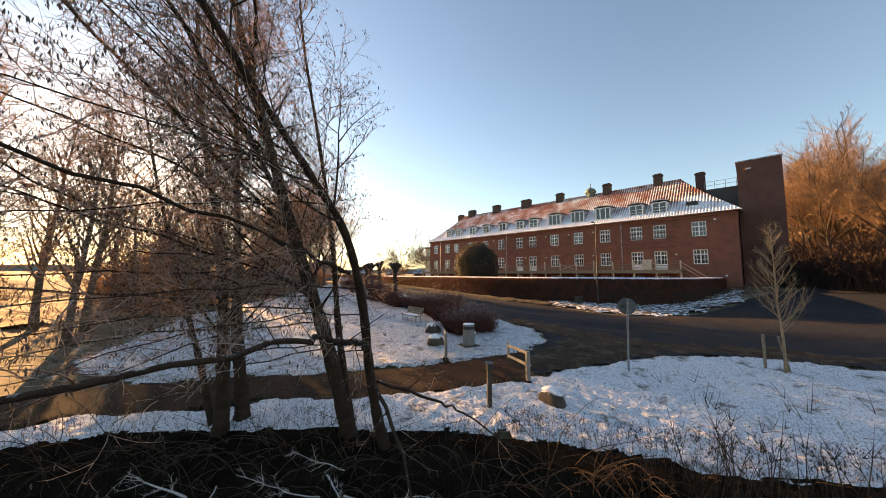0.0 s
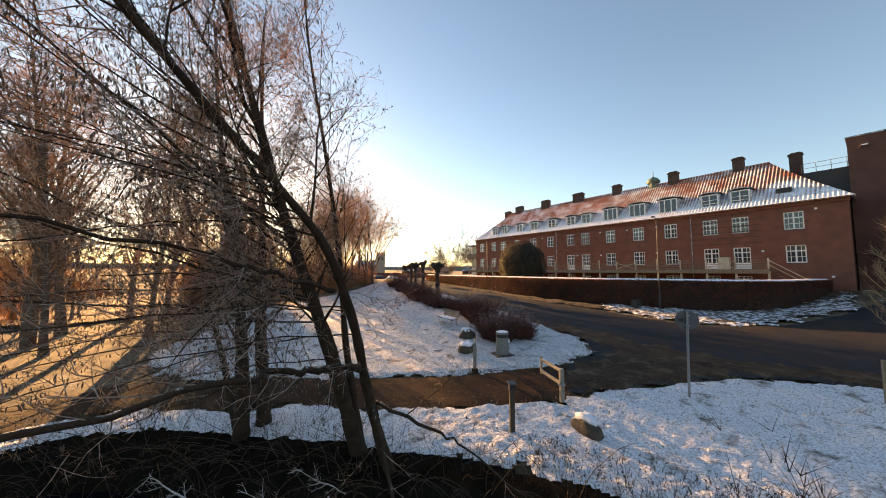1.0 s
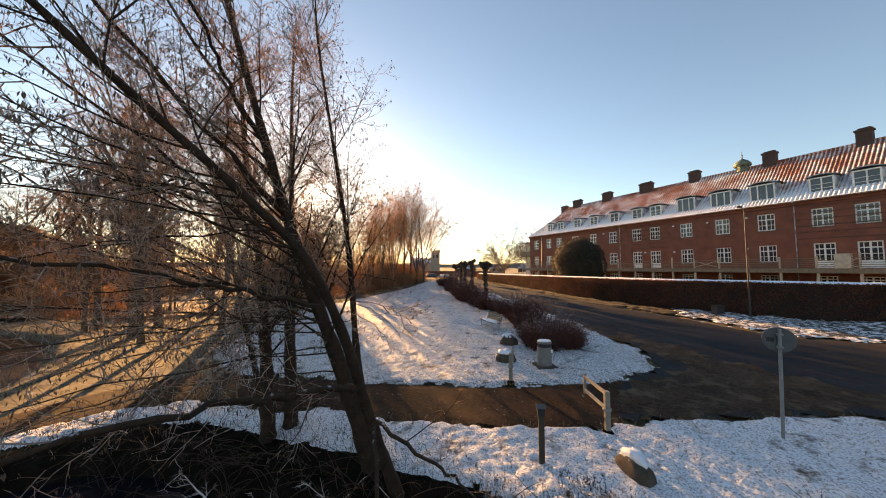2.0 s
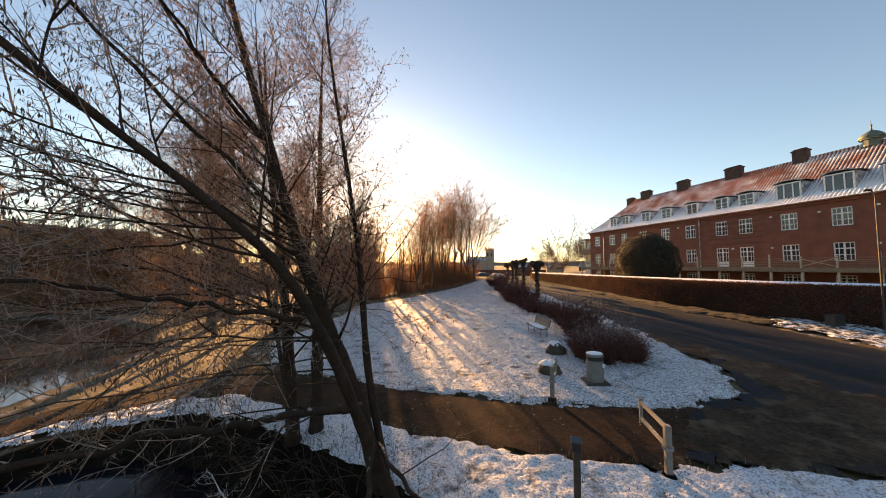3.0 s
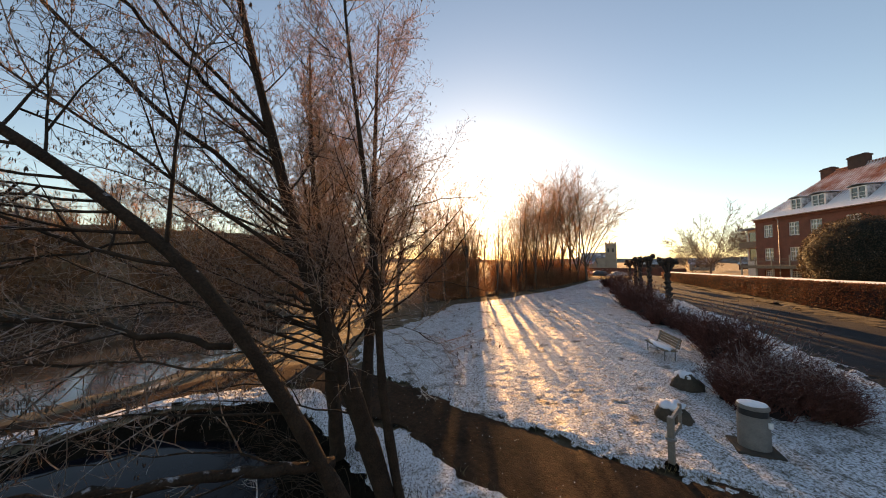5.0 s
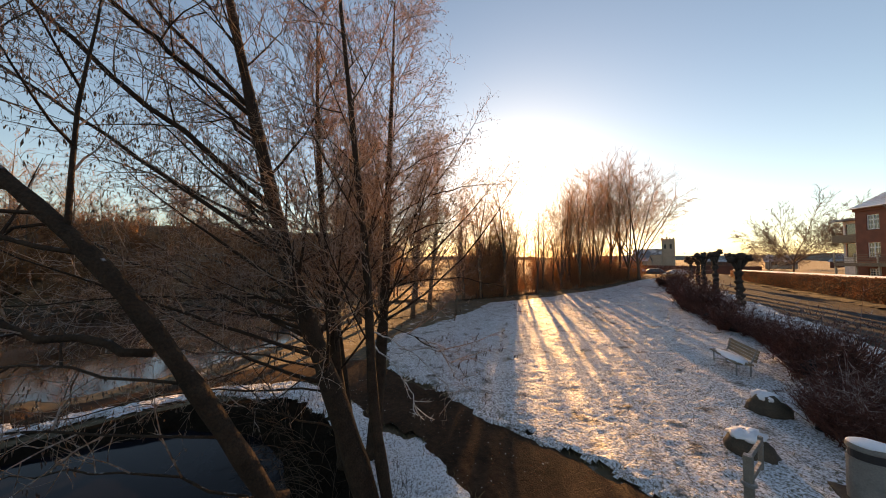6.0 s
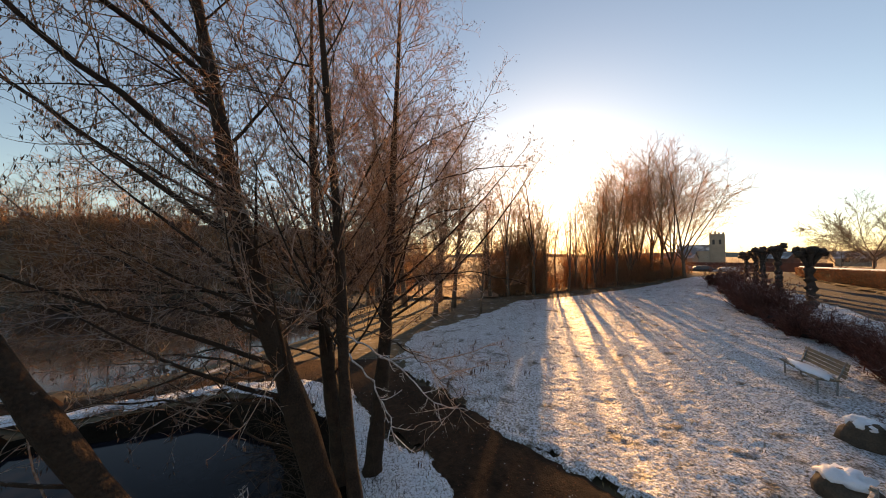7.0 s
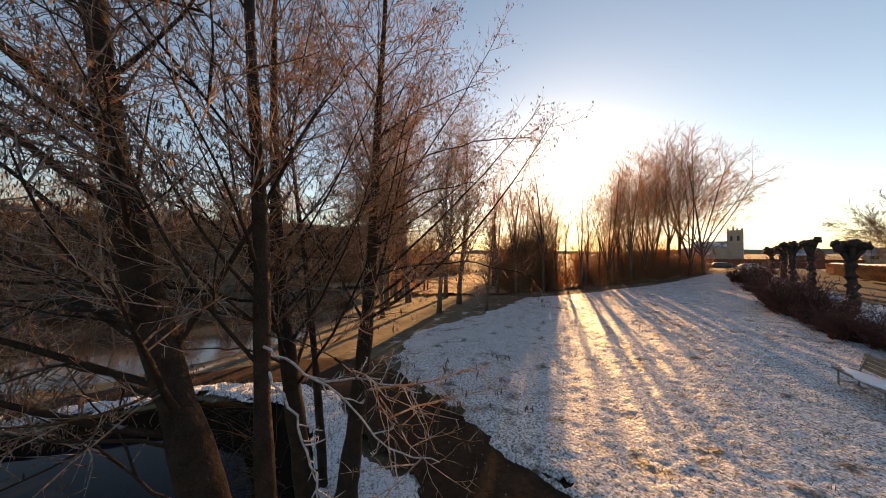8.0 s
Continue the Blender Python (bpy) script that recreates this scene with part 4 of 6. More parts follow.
bank_alder = alder("alder_tree", "bare many-stemmed alder with frosted twigs on the pond bank", [
    ([(-1.2, 7.35, -0.9), (-1.38, 6.85, 0.3), (-1.46, 6.31, 1.49), (-1.47, 5.65, 2.85), (-1.6, 4.98, 4.0), (-1.92, 4.28, 4.78), (-2.2, 3.5, 5.45), (-2.5, 2.5, 6.3), (-2.8, 1.3, 7.3), (-3.0, 0.2, 8.4)], 0.16, 24, 0.46),
    ([(-2.15, 7.9, -1.0), (-2.28, 7.58, 0.0), (-2.62, 7.03, 2.0), (-3.05, 6.42, 4.0), (-3.5, 6.0, 6.0), (-4.1, 5.45, 9.0), (-4.5, 5.1, 11.6)], 0.225, 44, 0.36),
    ([(-2.05, 7.75, -1.0), (-2.2, 7.7, 0.0), (-2.45, 7.45, 2.0), (-2.63, 7.38, 4.0), (-2.9, 7.25, 6.0), (-3.4, 7.1, 9.0), (-3.6, 7.1, 11.0)], 0.115, 28, 0.40),
], [
    ([(-1.5, 6.25, 1.9), (-1.43, 5.6, 2.1), (-1.43, 5.03, 2.28), (-1.45, 4.35, 2.44), (-1.5, 3.7, 2.6), (-1.6, 2.8, 2.72), (-2.1, 1.4, 2.8)], 0.08),
    ([(-1.45, 6.5, 1.2), (-1.0, 5.9, 0.8), (-0.6, 5.2, 0.2), (-0.2, 4.3, -0.6)], 0.06),
    ([(-1.47, 6.64, 1.15), (-0.64, 6.2, 1.12), (-0.05, 6.12, 0.91), (0.4, 6.04, 0.75), (1.3, 5.9, 0.2)], 0.048),
    ([(-1.6, 5.25, 3.37), (-1.85, 4.6, 3.55), (-2.0, 4.0, 3.72), (-2.2, 3.4, 3.86), (-2.7, 2.2, 4.1), (-3.6, 0.6, 4.4)], 0.045),
    ([(-3.55, 6.0, 6.2), (-3.4, 5.3, 6.6), (-3.1, 4.8, 6.87), (-2.8, 4.3, 7.12), (-2.4, 3.3, 7.7), (-2.1, 2.3, 8.4)], 0.05),
    ([(-2.85, 6.7, 3.0), (-3.8, 5.6, 3.6), (-5.2, 4.0, 4.3), (-7.0, 2.4, 5.2)], 0.038),
    ([(-3.1, 6.35, 4.2), (-3.7, 5.0, 5.2), (-4.3, 3.6, 6.3), (-5.0, 2.0, 7.6)], 0.045),
    ([(-3.25, 6.2, 4.9), (-3.5, 4.8, 6.1), (-3.8, 3.4, 7.4), (-4.3, 2.0, 8.8)], 0.055),
    ([(-3.4, 6.1, 5.6), (-4.6, 5.4, 6.8), (-5.8, 4.6, 8.0), (-7.0, 4.0, 9.2)], 0.038),
    ([(-2.75, 6.85, 2.6), (-3.8, 5.9, 2.7), (-5.2, 4.7, 2.6), (-6.8, 3.4, 2.3)], 0.024),
    ([(-2.9, 6.6, 3.3), (-4.2, 5.2, 3.4), (-5.6, 3.8, 3.3), (-7.0, 2.2, 3.0)], 0.024),
    ([(-1.5, 5.5, 3.1), (-2.4, 4.3, 3.2), (-3.6, 3.0, 3.1), (-4.8, 1.6, 2.8)], 0.018),
    ([(-3.15, 6.3, 4.5), (-4.6, 5.2, 5.2), (-6.0, 4.2, 5.8), (-7.6, 3.0, 6.4)], 0.032),
    ([(-1.9, 4.3, 4.75), (-2.9, 3.3, 4.9), (-4.2, 2.4, 5.1), (-5.6, 1.4, 5.2)], 0.018),
    ([(-2.55, 7.4, 3.2), (-2.1, 7.9, 3.05), (-1.7, 8.2, 2.8), (-1.5, 8.4, 2.5)], 0.008),
    ([(-2.7, 6.9, 2.3), (-3.4, 5.6, 2.4), (-4.0, 4.4, 2.2), (-4.6, 3.2, 1.9)], 0.02),
    ([(-2.6, 7.0, 1.8), (-3.6, 6.2, 1.9), (-4.8, 5.2, 1.8), (-6.0, 4.2, 1.5)], 0.02),
    ([(-1.5, 6.1, 1.9), (-2.2, 5.2, 2.1), (-2.9, 4.2, 2.05), (-3.5, 3.4, 1.8)], 0.018),
    ([(-2.8, 6.8, 2.9), (-4.6, 6.2, 2.9), (-6.2, 5.8, 2.6), (-7.8, 5.2, 2.1)], 0.02),
    ([(-1.46, 5.8, 2.6), (-1.9, 4.6, 2.8), (-2.6, 3.4, 2.75), (-3.4, 2.2, 2.5)], 0.016),
    ([(-1.8, 4.6, 4.4), (-2.9, 3.6, 4.2), (-3.9, 2.8, 3.9), (-4.9, 2.0, 3.4)], 0.016),
    ([(-2.95, 6.55, 3.5), (-4.0, 6.0, 3.8), (-5.6, 5.2, 4.3), (-7.6, 4.6, 4.8)], 0.034),
    ([(-3.6, 5.9, 6.4), (-3.9, 4.6, 7.8), (-4.2, 3.6, 9.2)], 0.045),
], 3, Vector((-0.25, -0.75, 0.1)), 1.0, Vector((0.9, 0.3, 0)))
alder("alder_tree", "bare slender alder with three dark stems and frosted crown", [
    ([(-5.5, 8.0, -1.0), (-5.35, 7.85, 0.0), (-5.25, 7.6, 2.0), (-5.3, 7.4, 4.0), (-5.85, 7.3, 7.0), (-6.2, 7.3, 10.0)], 0.22, 34, 0.36),
    ([(-5.2, 8.4, -0.9), (-5.3, 8.55, 0.0), (-5.78, 8.9, 2.0), (-6.0, 9.1, 4.0), (-6.25, 9.25, 6.5), (-6.6, 9.5, 9.5), (-6.7, 9.6, 12.0)], 0.22, 44, 0.34),
    ([(-5.7, 8.2, -0.9), (-6.1, 8.1, 1.0), (-6.7, 7.9, 3.4), (-7.2, 7.6, 6.0), (-7.6, 7.4, 8.6)], 0.10, 24, 0.38),
], [
    ([(-5.3, 7.6, 2.0), (-6.4, 6.8, 2.1), (-7.6, 5.8, 1.9), (-8.8, 4.8, 1.5)], 0.03),
    ([(-5.25, 7.5, 3.0), (-4.4, 6.4, 3.4), (-3.9, 5.0, 3.6), (-3.6, 3.6, 3.6)], 0.03),
    ([(-6.0, 9.05, 3.6), (-7.0, 9.6, 4.2), (-8.2, 10.4, 4.6), (-9.2, 11.2, 4.8)], 0.035),
    ([(-6.1, 9.2, 5.2), (-5.6, 10.2, 5.9), (-5.2, 11.4, 6.3), (-4.8, 12.4, 6.4)], 0.03),
    ([(-6.2, 9.3, 6.4), (-5.9, 10.4, 7.2), (-5.6, 11.6, 7.8)], 0.03),
    ([(-5.3, 7.5, 2.6), (-6.0, 6.3, 2.9), (-7.2, 4.6, 3.2), (-8.6, 2.6, 3.6)], 0.04),
    ([(-5.3, 7.4, 3.6), (-6.2, 6.4, 4.3), (-7.4, 5.0, 5.2), (-8.4, 3.8, 6.2)], 0.045),
    ([(-5.95, 9.0, 3.3), (-5.3, 9.6, 3.6), (-4.4, 10.3, 3.7), (-3.4, 11.0, 3.5)], 0.03),
    ([(-6.05, 9.1, 4.4), (-5.3, 9.9, 5.0), (-4.5, 10.8, 5.2)], 0.03),
], 8, Vector((0.15, 0.45, 0.1)), 1.6)

# low shoots thick with rime, by the stems
rng = random.Random(33)
for ctrl in ([(-2.42, 7.42, 3.1), (-2.23, 7.64, 2.99), (-2.1, 7.95, 2.76), (-1.88, 8.27, 2.43), (-1.69, 8.6, 2.34)], [(-2.45, 7.45, 2.9), (-2.15, 7.65, 2.65), (-1.95, 7.75, 2.4), (-1.85, 7.82, 2.1)], [(-2.3, 7.75, 2.85), (-2.1, 8.15, 2.84), (-1.98, 8.48, 2.76)]):
    s = Shape()
    pts = [p - bank_alder.location + Vector((rng.uniform(-.02, .02), rng.uniform(-.02, .02), rng.uniform(-.02, .02))) for p in spline(ctrl, 4)]
    k = len(pts)
    s.tube(pts, [0.011 * (1 - 0.55 * i / (k - 1)) for i in range(k)], 6)
    for i in range(9):
        q, d = at(pts, rng.uniform(0.3, 0.99))
        sub = curve(q, side_way(d, rng, 52), rng.uniform(0.12, 0.34), rng, 4, 0.3, 0.08)
        s.tube(sub, [0.0062 * (1 - 0.4 * j / 4) for j in range(5)], 5)
        for j in range(4):
            q2, d2 = at(sub, rng.uniform(0.3, 0.99))
            twig(s, q2, side_way(d2, rng, 55), rng.uniform(0.03, 0.10), 0.0045, rng)
    part("rimed_shoot", s, m_rime, bank_alder, "low shoot thick with white rime")


# dead branches white with rime, fallen against the bank under the stems
for i in range(9):
    q = Vector((rng.uniform(-5.0, -1.6), rng.uniform(5.6, 6.7), rng.uniform(-1.0, -0.5)))
    limb = thing("fallen_branch", "fallen dead branch white with rime on the dark bank", "branch", Matrix.Translation(q), group="dead branches on the bank")
    s = Shape()
    pts = curve((0, 0, 0), (rng.uniform(-1, 1), rng.uniform(-0.7, 0.1), rng.uniform(-0.05, 0.08)), rng.uniform(1.0, 2.0), rng, 8, 0.2, -0.02)
    r0 = rng.uniform(0.012, 0.024)
    s.tube(pts, [r0 * (1 - 0.75 * j / 8) for j in range(9)], 6)
    part("limb", s, m_rime, limb)
    s = Shape()
    for j in range(9):
        p, d = at(pts, rng.uniform(0.2, 1))
        sub = curve(p, side_way(d, rng, 40), rng.uniform(0.15, 0.45), rng, 4, 0.3, -0.02)
        s.tube(sub, [0.006 * (1 - 0.7 * k / 4) for k in range(5)], 4, cap=False)
        for k in range(5):
            p2, d2 = at(sub, rng.uniform(0.2, 1))
            twig(s, p2, side_way(d2, rng, 50), rng.uniform(0.06, 0.2), 0.004, rng)
    tagged(part("twiggery", s, m_rime, limb), kind="stuff")


def far_tree(name, label, height, seed, spread, mats, limbs=26, dense=(2.2, 3.2, 4.0), slim=0.5, fine=True, droop=0.08):
    """A leafless tree for the middle distance."""
    rng = random.Random(seed)
    tree = thing(name, label, "tree")
    s, tw = Shape(), Shape()
    s.smooth = True
    pts = curve((0, 0, -0.3), (rng.uniform(-.05, .05), rng.uniform(-.05, .05), 1), height * 0.92, rng, 9, 0.05, 0.04)
    r0 = height * 0.013
    s.tube(pts, [r0 * (1.25 if i == 0 else 1) * (1 - 0.93 * i / 9) for i in range(10)], 8)
    opt = dict(levels=3 if fine else 2, dense=dense, bare=(0.2, 0.15, 0.1), spread=(42, 40, 40), len=(height * 0.10, height * 0.055, height * 0.03), rad=(0.028, 0.019, 0.014) if fine else (0.03, 0.024), wander=0.14, up=droop, cones=0, thick=0.04, **({} if fine else {"segs": 3}))
    for i in range(limbs):
        t = 0.2 + 0.79 * (i + rng.random()) / limbs
        p, d = at(pts, t)
        w = side_way(d, rng, spread * (1.15 - 0.5 * t))
        ln = height * slim * (0.62 - 0.5 * abs(t - 0.42)) * rng.uniform(0.7, 1.2) * (1.25 - 0.55 * t)
        rr = max(0.02, r0 * 0.42 * (1.1 - t))
        sub = curve(p, w, ln, rng, 6, 0.13, 0.10)
        s.tube(sub, [rr * (1 - 0.85 * j / 6) for j in range(7)], 5 if fine else 4, cap=False)
        dress(s, tw, None, sub, ln, rr, rng, opt)
    part("trunk", s, mats[0], tree)
    part("crown", tw, mats[1], tree)
    return tree


def fan_tree(name, label, height, seed, mats, fork=0.28, leaders=6, spread=26, counts=(8, 8, 7), up=0.02, segs=2, lean=0.0, reach=0.62, stout=1.0, wild=0.055):
    """A leafless tree whose trunk parts into rising leaders with a round fan crown."""
    rng = random.Random(seed)
    tree = thing(name, label, "tree")
    s, tw = Shape(), Shape()
    s.smooth = True
    r0 = height * 0.0135
    foot = curve((0, 0, -0.3), (lean + rng.uniform(-.04, .04), rng.uniform(-.04, .04), 1), height * fork + 0.3, rng, 5, 0.05, 0.02)
    s.tube(foot, [r0 * (1.4 if i == 0 else 1 - 0.06 * i) for i in range(6)], 8)

    def grow(p, d, ln, r, level):
        n = counts[level - 1]
        pts = curve(p, d, ln, rng, (6, 4, 2)[level - 1], wild if level == 1 else max(0.10, wild), up)
        k = len(pts)
        body = s if level == 1 else tw
        body.tube(pts, [r * (1 - 0.82 * i / (k - 1)) for i in range(k)], 5 if level == 1 else 3, cap=False)
        for i in range(n):
            t = (0.22 if level == 1 else 0.12) + (0.86 if level > 1 else 0.77) * (i + rng.random()) / n
            q, e = at(pts, min(t, 0.995))
            w = side_way(e, rng, 36 if level == 1 else 40)
            l2 = ln * (0.50 if level == 1 else 0.52) * (1.12 - 0.55 * t) * rng.uniform(0.7, 1.2)
            if level < len(counts):
                grow(q, w, l2, max(0.012, r * 0.33) * (stout if level == 2 else 1), level + 1)
            else:
                twig(tw, q, w, l2 * 0.9, 0.011 * stout, rng, 0.22, 0.05, segs)

    for i in range(leaders):
        a = 2 * math.pi * (i + rng.uniform(-.25, .25)) / leaders
        tilt = radians(spread * (0.25 if i == 0 else rng.uniform(0.6, 1.25)))
        p, _ = at(foot, 0.999 if i == 0 else rng.uniform(0.55, 0.99))
        d = Vector((math.cos(a) * math.sin(tilt) + lean * 0.5, math.sin(a) * math.sin(tilt), math.cos(tilt)))
        grow(p, d, height * reach * (1.12 if i == 0 else rng.uniform(0.85, 1.05)), r0 * (0.62 if i == 0 else 0.42), 1)
    part("trunk", s, mats[0], tree)
    part("crown", tw, mats[1], tree)
    return tree


WOODY = (m_farbark, m_fartwig)
KINDS = [
    fan_tree("bare_tree", "tall leafless tree with several rising stems by the lawn", 17, 21, WOODY, fork=0.12, leaders=7, spread=17, counts=(11, 9, 8), segs=1, reach=0.76),
    fan_tree("bare_tree", "tall slender leafless tree with a rounded top by the lawn", 16, 22, WOODY, fork=0.3, leaders=5, spread=20, counts=(11, 9, 8), segs=1, reach=0.62),
    fan_tree("bare_tree", "leafless tree with a broad round fan crown by the lawn", 16, 23, WOODY, fork=0.22, leaders=8, spread=40, counts=(11, 9, 8), segs=1, up=0.01, lean=0.03, reach=0.68),
    fan_tree("bare_tree", "tall thin leafless tree with a narrow top in the wood", 17, 24, WOODY, fork=0.42, leaders=4, spread=14, counts=(8, 8, 6), segs=1, reach=0.5),
]
BIRCH = [
    far_tree("birch_tree", "tall birch with hanging frosted twigs on the shore", 20, 51, 40, (m_farbark, m_birchtwig), limbs=44, dense=(2.1, 2.9, 3.5), slim=0.46, droop=-0.10),
    far_tree("birch_tree", "tall birch with hanging frosted twigs on the shore", 18, 52, 34, (m_farbark, m_birchtwig), limbs=46, dense=(2.1, 2.9, 3.5), slim=0.40, droop=-0.12),
]
LOW = [
    fan_tree("wood_tree", "leafless tree in the wood", 15, 41, WOODY, fork=0.22, leaders=5, spread=26, counts=(6, 6, 4), segs=1, stout=1.6),
    fan_tree("wood_tree", "leafless spreading tree in the wood", 14, 42, WOODY, fork=0.16, leaders=5, spread=36, counts=(6, 6, 4), segs=1, stout=1.6, reach=0.66),
    fan_tree("wood_tree", "slender leafless tree in the wood", 16, 43, WOODY, fork=0.3, leaders=4, spread=17, counts=(7, 6, 4), segs=1, stout=1.6, reach=0.6),
]
RUSSET = [
    fan_tree("beech_tree", "beech with russet winter twigs on the slope", 16, 31, (m_wooddark, m_russet), fork=0.2, leaders=7, spread=40, counts=(9, 8, 6), segs=1, stout=1.3, wild=0.1),
    fan_tree("beech_tree", "beech with russet winter twigs on the slope", 13, 32, (m_wooddark, m_russet), fork=0.16, leaders=6, spread=40, counts=(8, 7, 6), segs=1, reach=0.66, stout=1.3),
]
HILL = [
    fan_tree("hill_tree", "leafless frosted tree on the hill across the water", 13, 71, (m_farbark, m_birchtwig), fork=0.3, leaders=5, spread=28, counts=(6, 5, 4), segs=1, stout=2.6),
    fan_tree("hill_tree", "leafless brown tree on the hill across the water", 12, 72, WOODY, fork=0.24, leaders=5, spread=36, counts=(6, 5, 4), segs=1, stout=2.6, reach=0.66),
]
BUSH = [
    fan_tree("winter_bush", "rounded leafless russet bush on the slope across the water", 3.2, 81, (m_scrub, m_scrub), fork=0.06, leaders=9, spread=44, counts=(8, 7, 4), segs=1, reach=0.85, stout=2.6, wild=0.12),
    fan_tree("winter_bush", "rounded leafless brown bush on the slope across the water", 2.8, 82, (m_farbark, m_birchtwig), fork=0.06, leaders=9, spread=48, counts=(8, 7, 4), segs=1, reach=0.85, stout=2.6, wild=0.12),
]
OAK = [
    fan_tree("spreading_tree", "old leafless tree with a wide low crown past the house", 11, 61, (m_oaktwig, m_oaktwig), fork=0.2, leaders=12, spread=56, counts=(11, 9, 9), segs=1, up=0.03, reach=0.84, stout=1.4, wild=0.17),
]


def plant(src, x, y, size=1.0, turn=0.0, group="", label=""):
    c = copy_thing(src, pose(x, y, land_at(x, y) - 0.1, 0, 0, turn) @ Matrix.Diagonal((size, size, size, 1)))
    tagged(c, label=label, group=group)
    return c


rng = random.Random(5)
first = {}


def stand(src_list, x, y, size, group, label=""):
    src = rng.choice(src_list) if isinstance(src_list, list) else src_list
    if src.name not in first:
        first[src.name] = True
        src.matrix_basis = pose(x, y, land_at(x, y) - 0.1, 0, 0, rng.uniform(0, 360)) @ Matrix.Diagonal((size, size, size, 1))
        tagged(src, label=label, group=group)
        return src
    return plant(src, x, y, size, rng.uniform(0, 360), group, label)


# the tall group by the lawn's far end
for x, y, k, sz in ((-23.8, 49.7, 0, 0.98), (-22.8, 50.9, 1, 1.1), (-21.8, 51.5, 1, 0.98), (-20.3, 50.9, 0, 0.95), (-19.2, 51.6, 2, 1.0), (-25.5, 47.0, 0, 0.82), (-21.9, 42.2, 1, 0.86), (-22.2, 45.5, 0, 0.82), (-24.5, 43.5, 3, 0.85),
                    (-29.6, 36.1, 0, 0.72), (-23.8, 37.2, 3, 0.74), (-22.6, 39.2, 0, 0.78), (-25.8, 26.6, 3, 0.98), (-24.9, 28.3, 3, 1.02), (-23.6, 30.7, 3, 1.0), (-27.0, 30.0, 3, 1.05), (-28.0, 32.0, 3, 0.95), (-30.5, 29.5, 3, 1.1)):
    stand(KINDS[k], x, y, sz * (0.96 if y > 41 else 0.95), "tall trees by the lawn")
for c, a, sz in ((5.3, 41.0, 0.74), (7.6, 41.5, 0.7), (4.5, 47.0, 0.8), (6.4, 52.0, 0.74), (9.8, 46.0, 0.66), (11.8, 48.0, 0.7)):
    stand(KINDS[3], 0.725 * c - 0.688 * a, 0.688 * c + 0.725 * a, sz, "tall trees by the lawn")
# frosted birches on the shore behind the alders
for x, y, k, sz in ((-25.0, 14.7, 0, 1.05), (-20.6, 17.5, 1, 0.8), (-29.5, 17.0, 1, 1.05), (-23.0, 20.5, 0, 0.8), (-33.0, 16.5, 0, 0.95), (-18.8, 20.5, 1, 0.55), (-27.5, 21.5, 0, 0.85), (-21.8, 13.6, 1, 0.95), (-27.5, 17.6, 0, 1.0), (-31.0, 14.9, 1, 0.9)):
    stand(BIRCH[k], x, y, sz, "trees on the shore")
# the sunward wood
for i in range(42):
    t = 0.27 + 0.73 * rng.random()
    k = 16 * rng.random() ** 1.2
    x, y = -31 + 8.0 * t - 0.85 * k, 22 + 27 * t + 0.5 * k
    c = 0.725 * x + 0.688 * y
    # moved aside to keep the widest strip open for the sun
    if 4.3 < c < 7.9:
        x, y = x - 0.725 * (c - 3.0), y - 0.688 * (c - 3.0)
    stand(LOW, x, y, rng.uniform(0.40, 0.64) + 0.01 * k, "trees of the wood")
for i in range(14):
    x, y = rng.uniform(-62, -36), rng.uniform(48, 82)
    stand(LOW, x, y, rng.uniform(0.55, 0.85), "trees of the wood")
for i in range(12):
    c, a = 2.5 + 8 * (i + rng.random()) / 12, rng.uniform(66, 96)
    stand(LOW, 0.725 * c - 0.688 * a, 0.688 * c + 0.725 * a, rng.uniform(0.45, 0.62), "trees of the wood")
# across the lake
for i in range(64):
    a = rng.random()
    x, y = -63 - 20 * rng.random(), -45 + 92 * a
    stand(HILL, x, y, rng.uniform(0.5, 1.0), "trees across the water")
for i in range(22):
    x, y = rng.uniform(-52, -30), rng.uniform(17, 24)
    stand(HILL, x, y, rng.uniform(0.35, 0.7), "trees across the water")
for i in range(70):
    x, y = -55.5 - 12 * rng.random() ** 1.3, -34 + 58 * rng.random()
    stand(BUSH, x, y, rng.uniform(0.7, 1.5), "bushes across the water")
# the hill behind the tower
for i in range(34):
    x, y = 46 + 26 * rng.random() ** 1.1, 8 + 46 * rng.random()
    stand(RUSSET, x, y, rng.uniform(0.75, 1.1), "trees on the slope")
for x, y, sz in ((46.0, 22, 1.1), (47.5, 31, 1.1), (53, 38.5, 1.15), (56, 41, 1.35), (58, 43, 1.45), (61, 44.5, 1.5), (60, 46, 1.4), (51, 24, 1.25)):
    stand(RUSSET[0], x, y, sz, "trees on the slope")
for i in range(22):
    x = 49 + 16 * rng.random()
    stand(RUSSET, x, x / 1.45 + rng.uniform(1, 12), rng.uniform(0.9, 1.3), "trees on the slope")
# past the end of the house
for x, y, sz in ((-10.0, 85, 1.0), (-3.0, 92, 0.95), (-19.0, 118, 0.8)):
    stand(OAK, x, y, sz, "trees past the house")
for x, y, sz in ((10, 82, 1.0), (20, 76, 1.05), (2, 96, 0.9), (30, 72, 1.0)):
    stand(LOW[1], x, y, sz, "trees past the house")


# ---- things along the way ----
def put(x, y, z=0.0, rz=0.0, tilt=(0, 0)):
    return pose(x, y, land_at(x, y) + z, tilt[0], tilt[1], rz)


# litter bin: rounded body, dark slot band, snow on the lid
litter = thing("litter_bin", "grey rounded concrete litter bin with snow on its lid", "litter bin", put(1.27, 14.75, -0.08, 25))
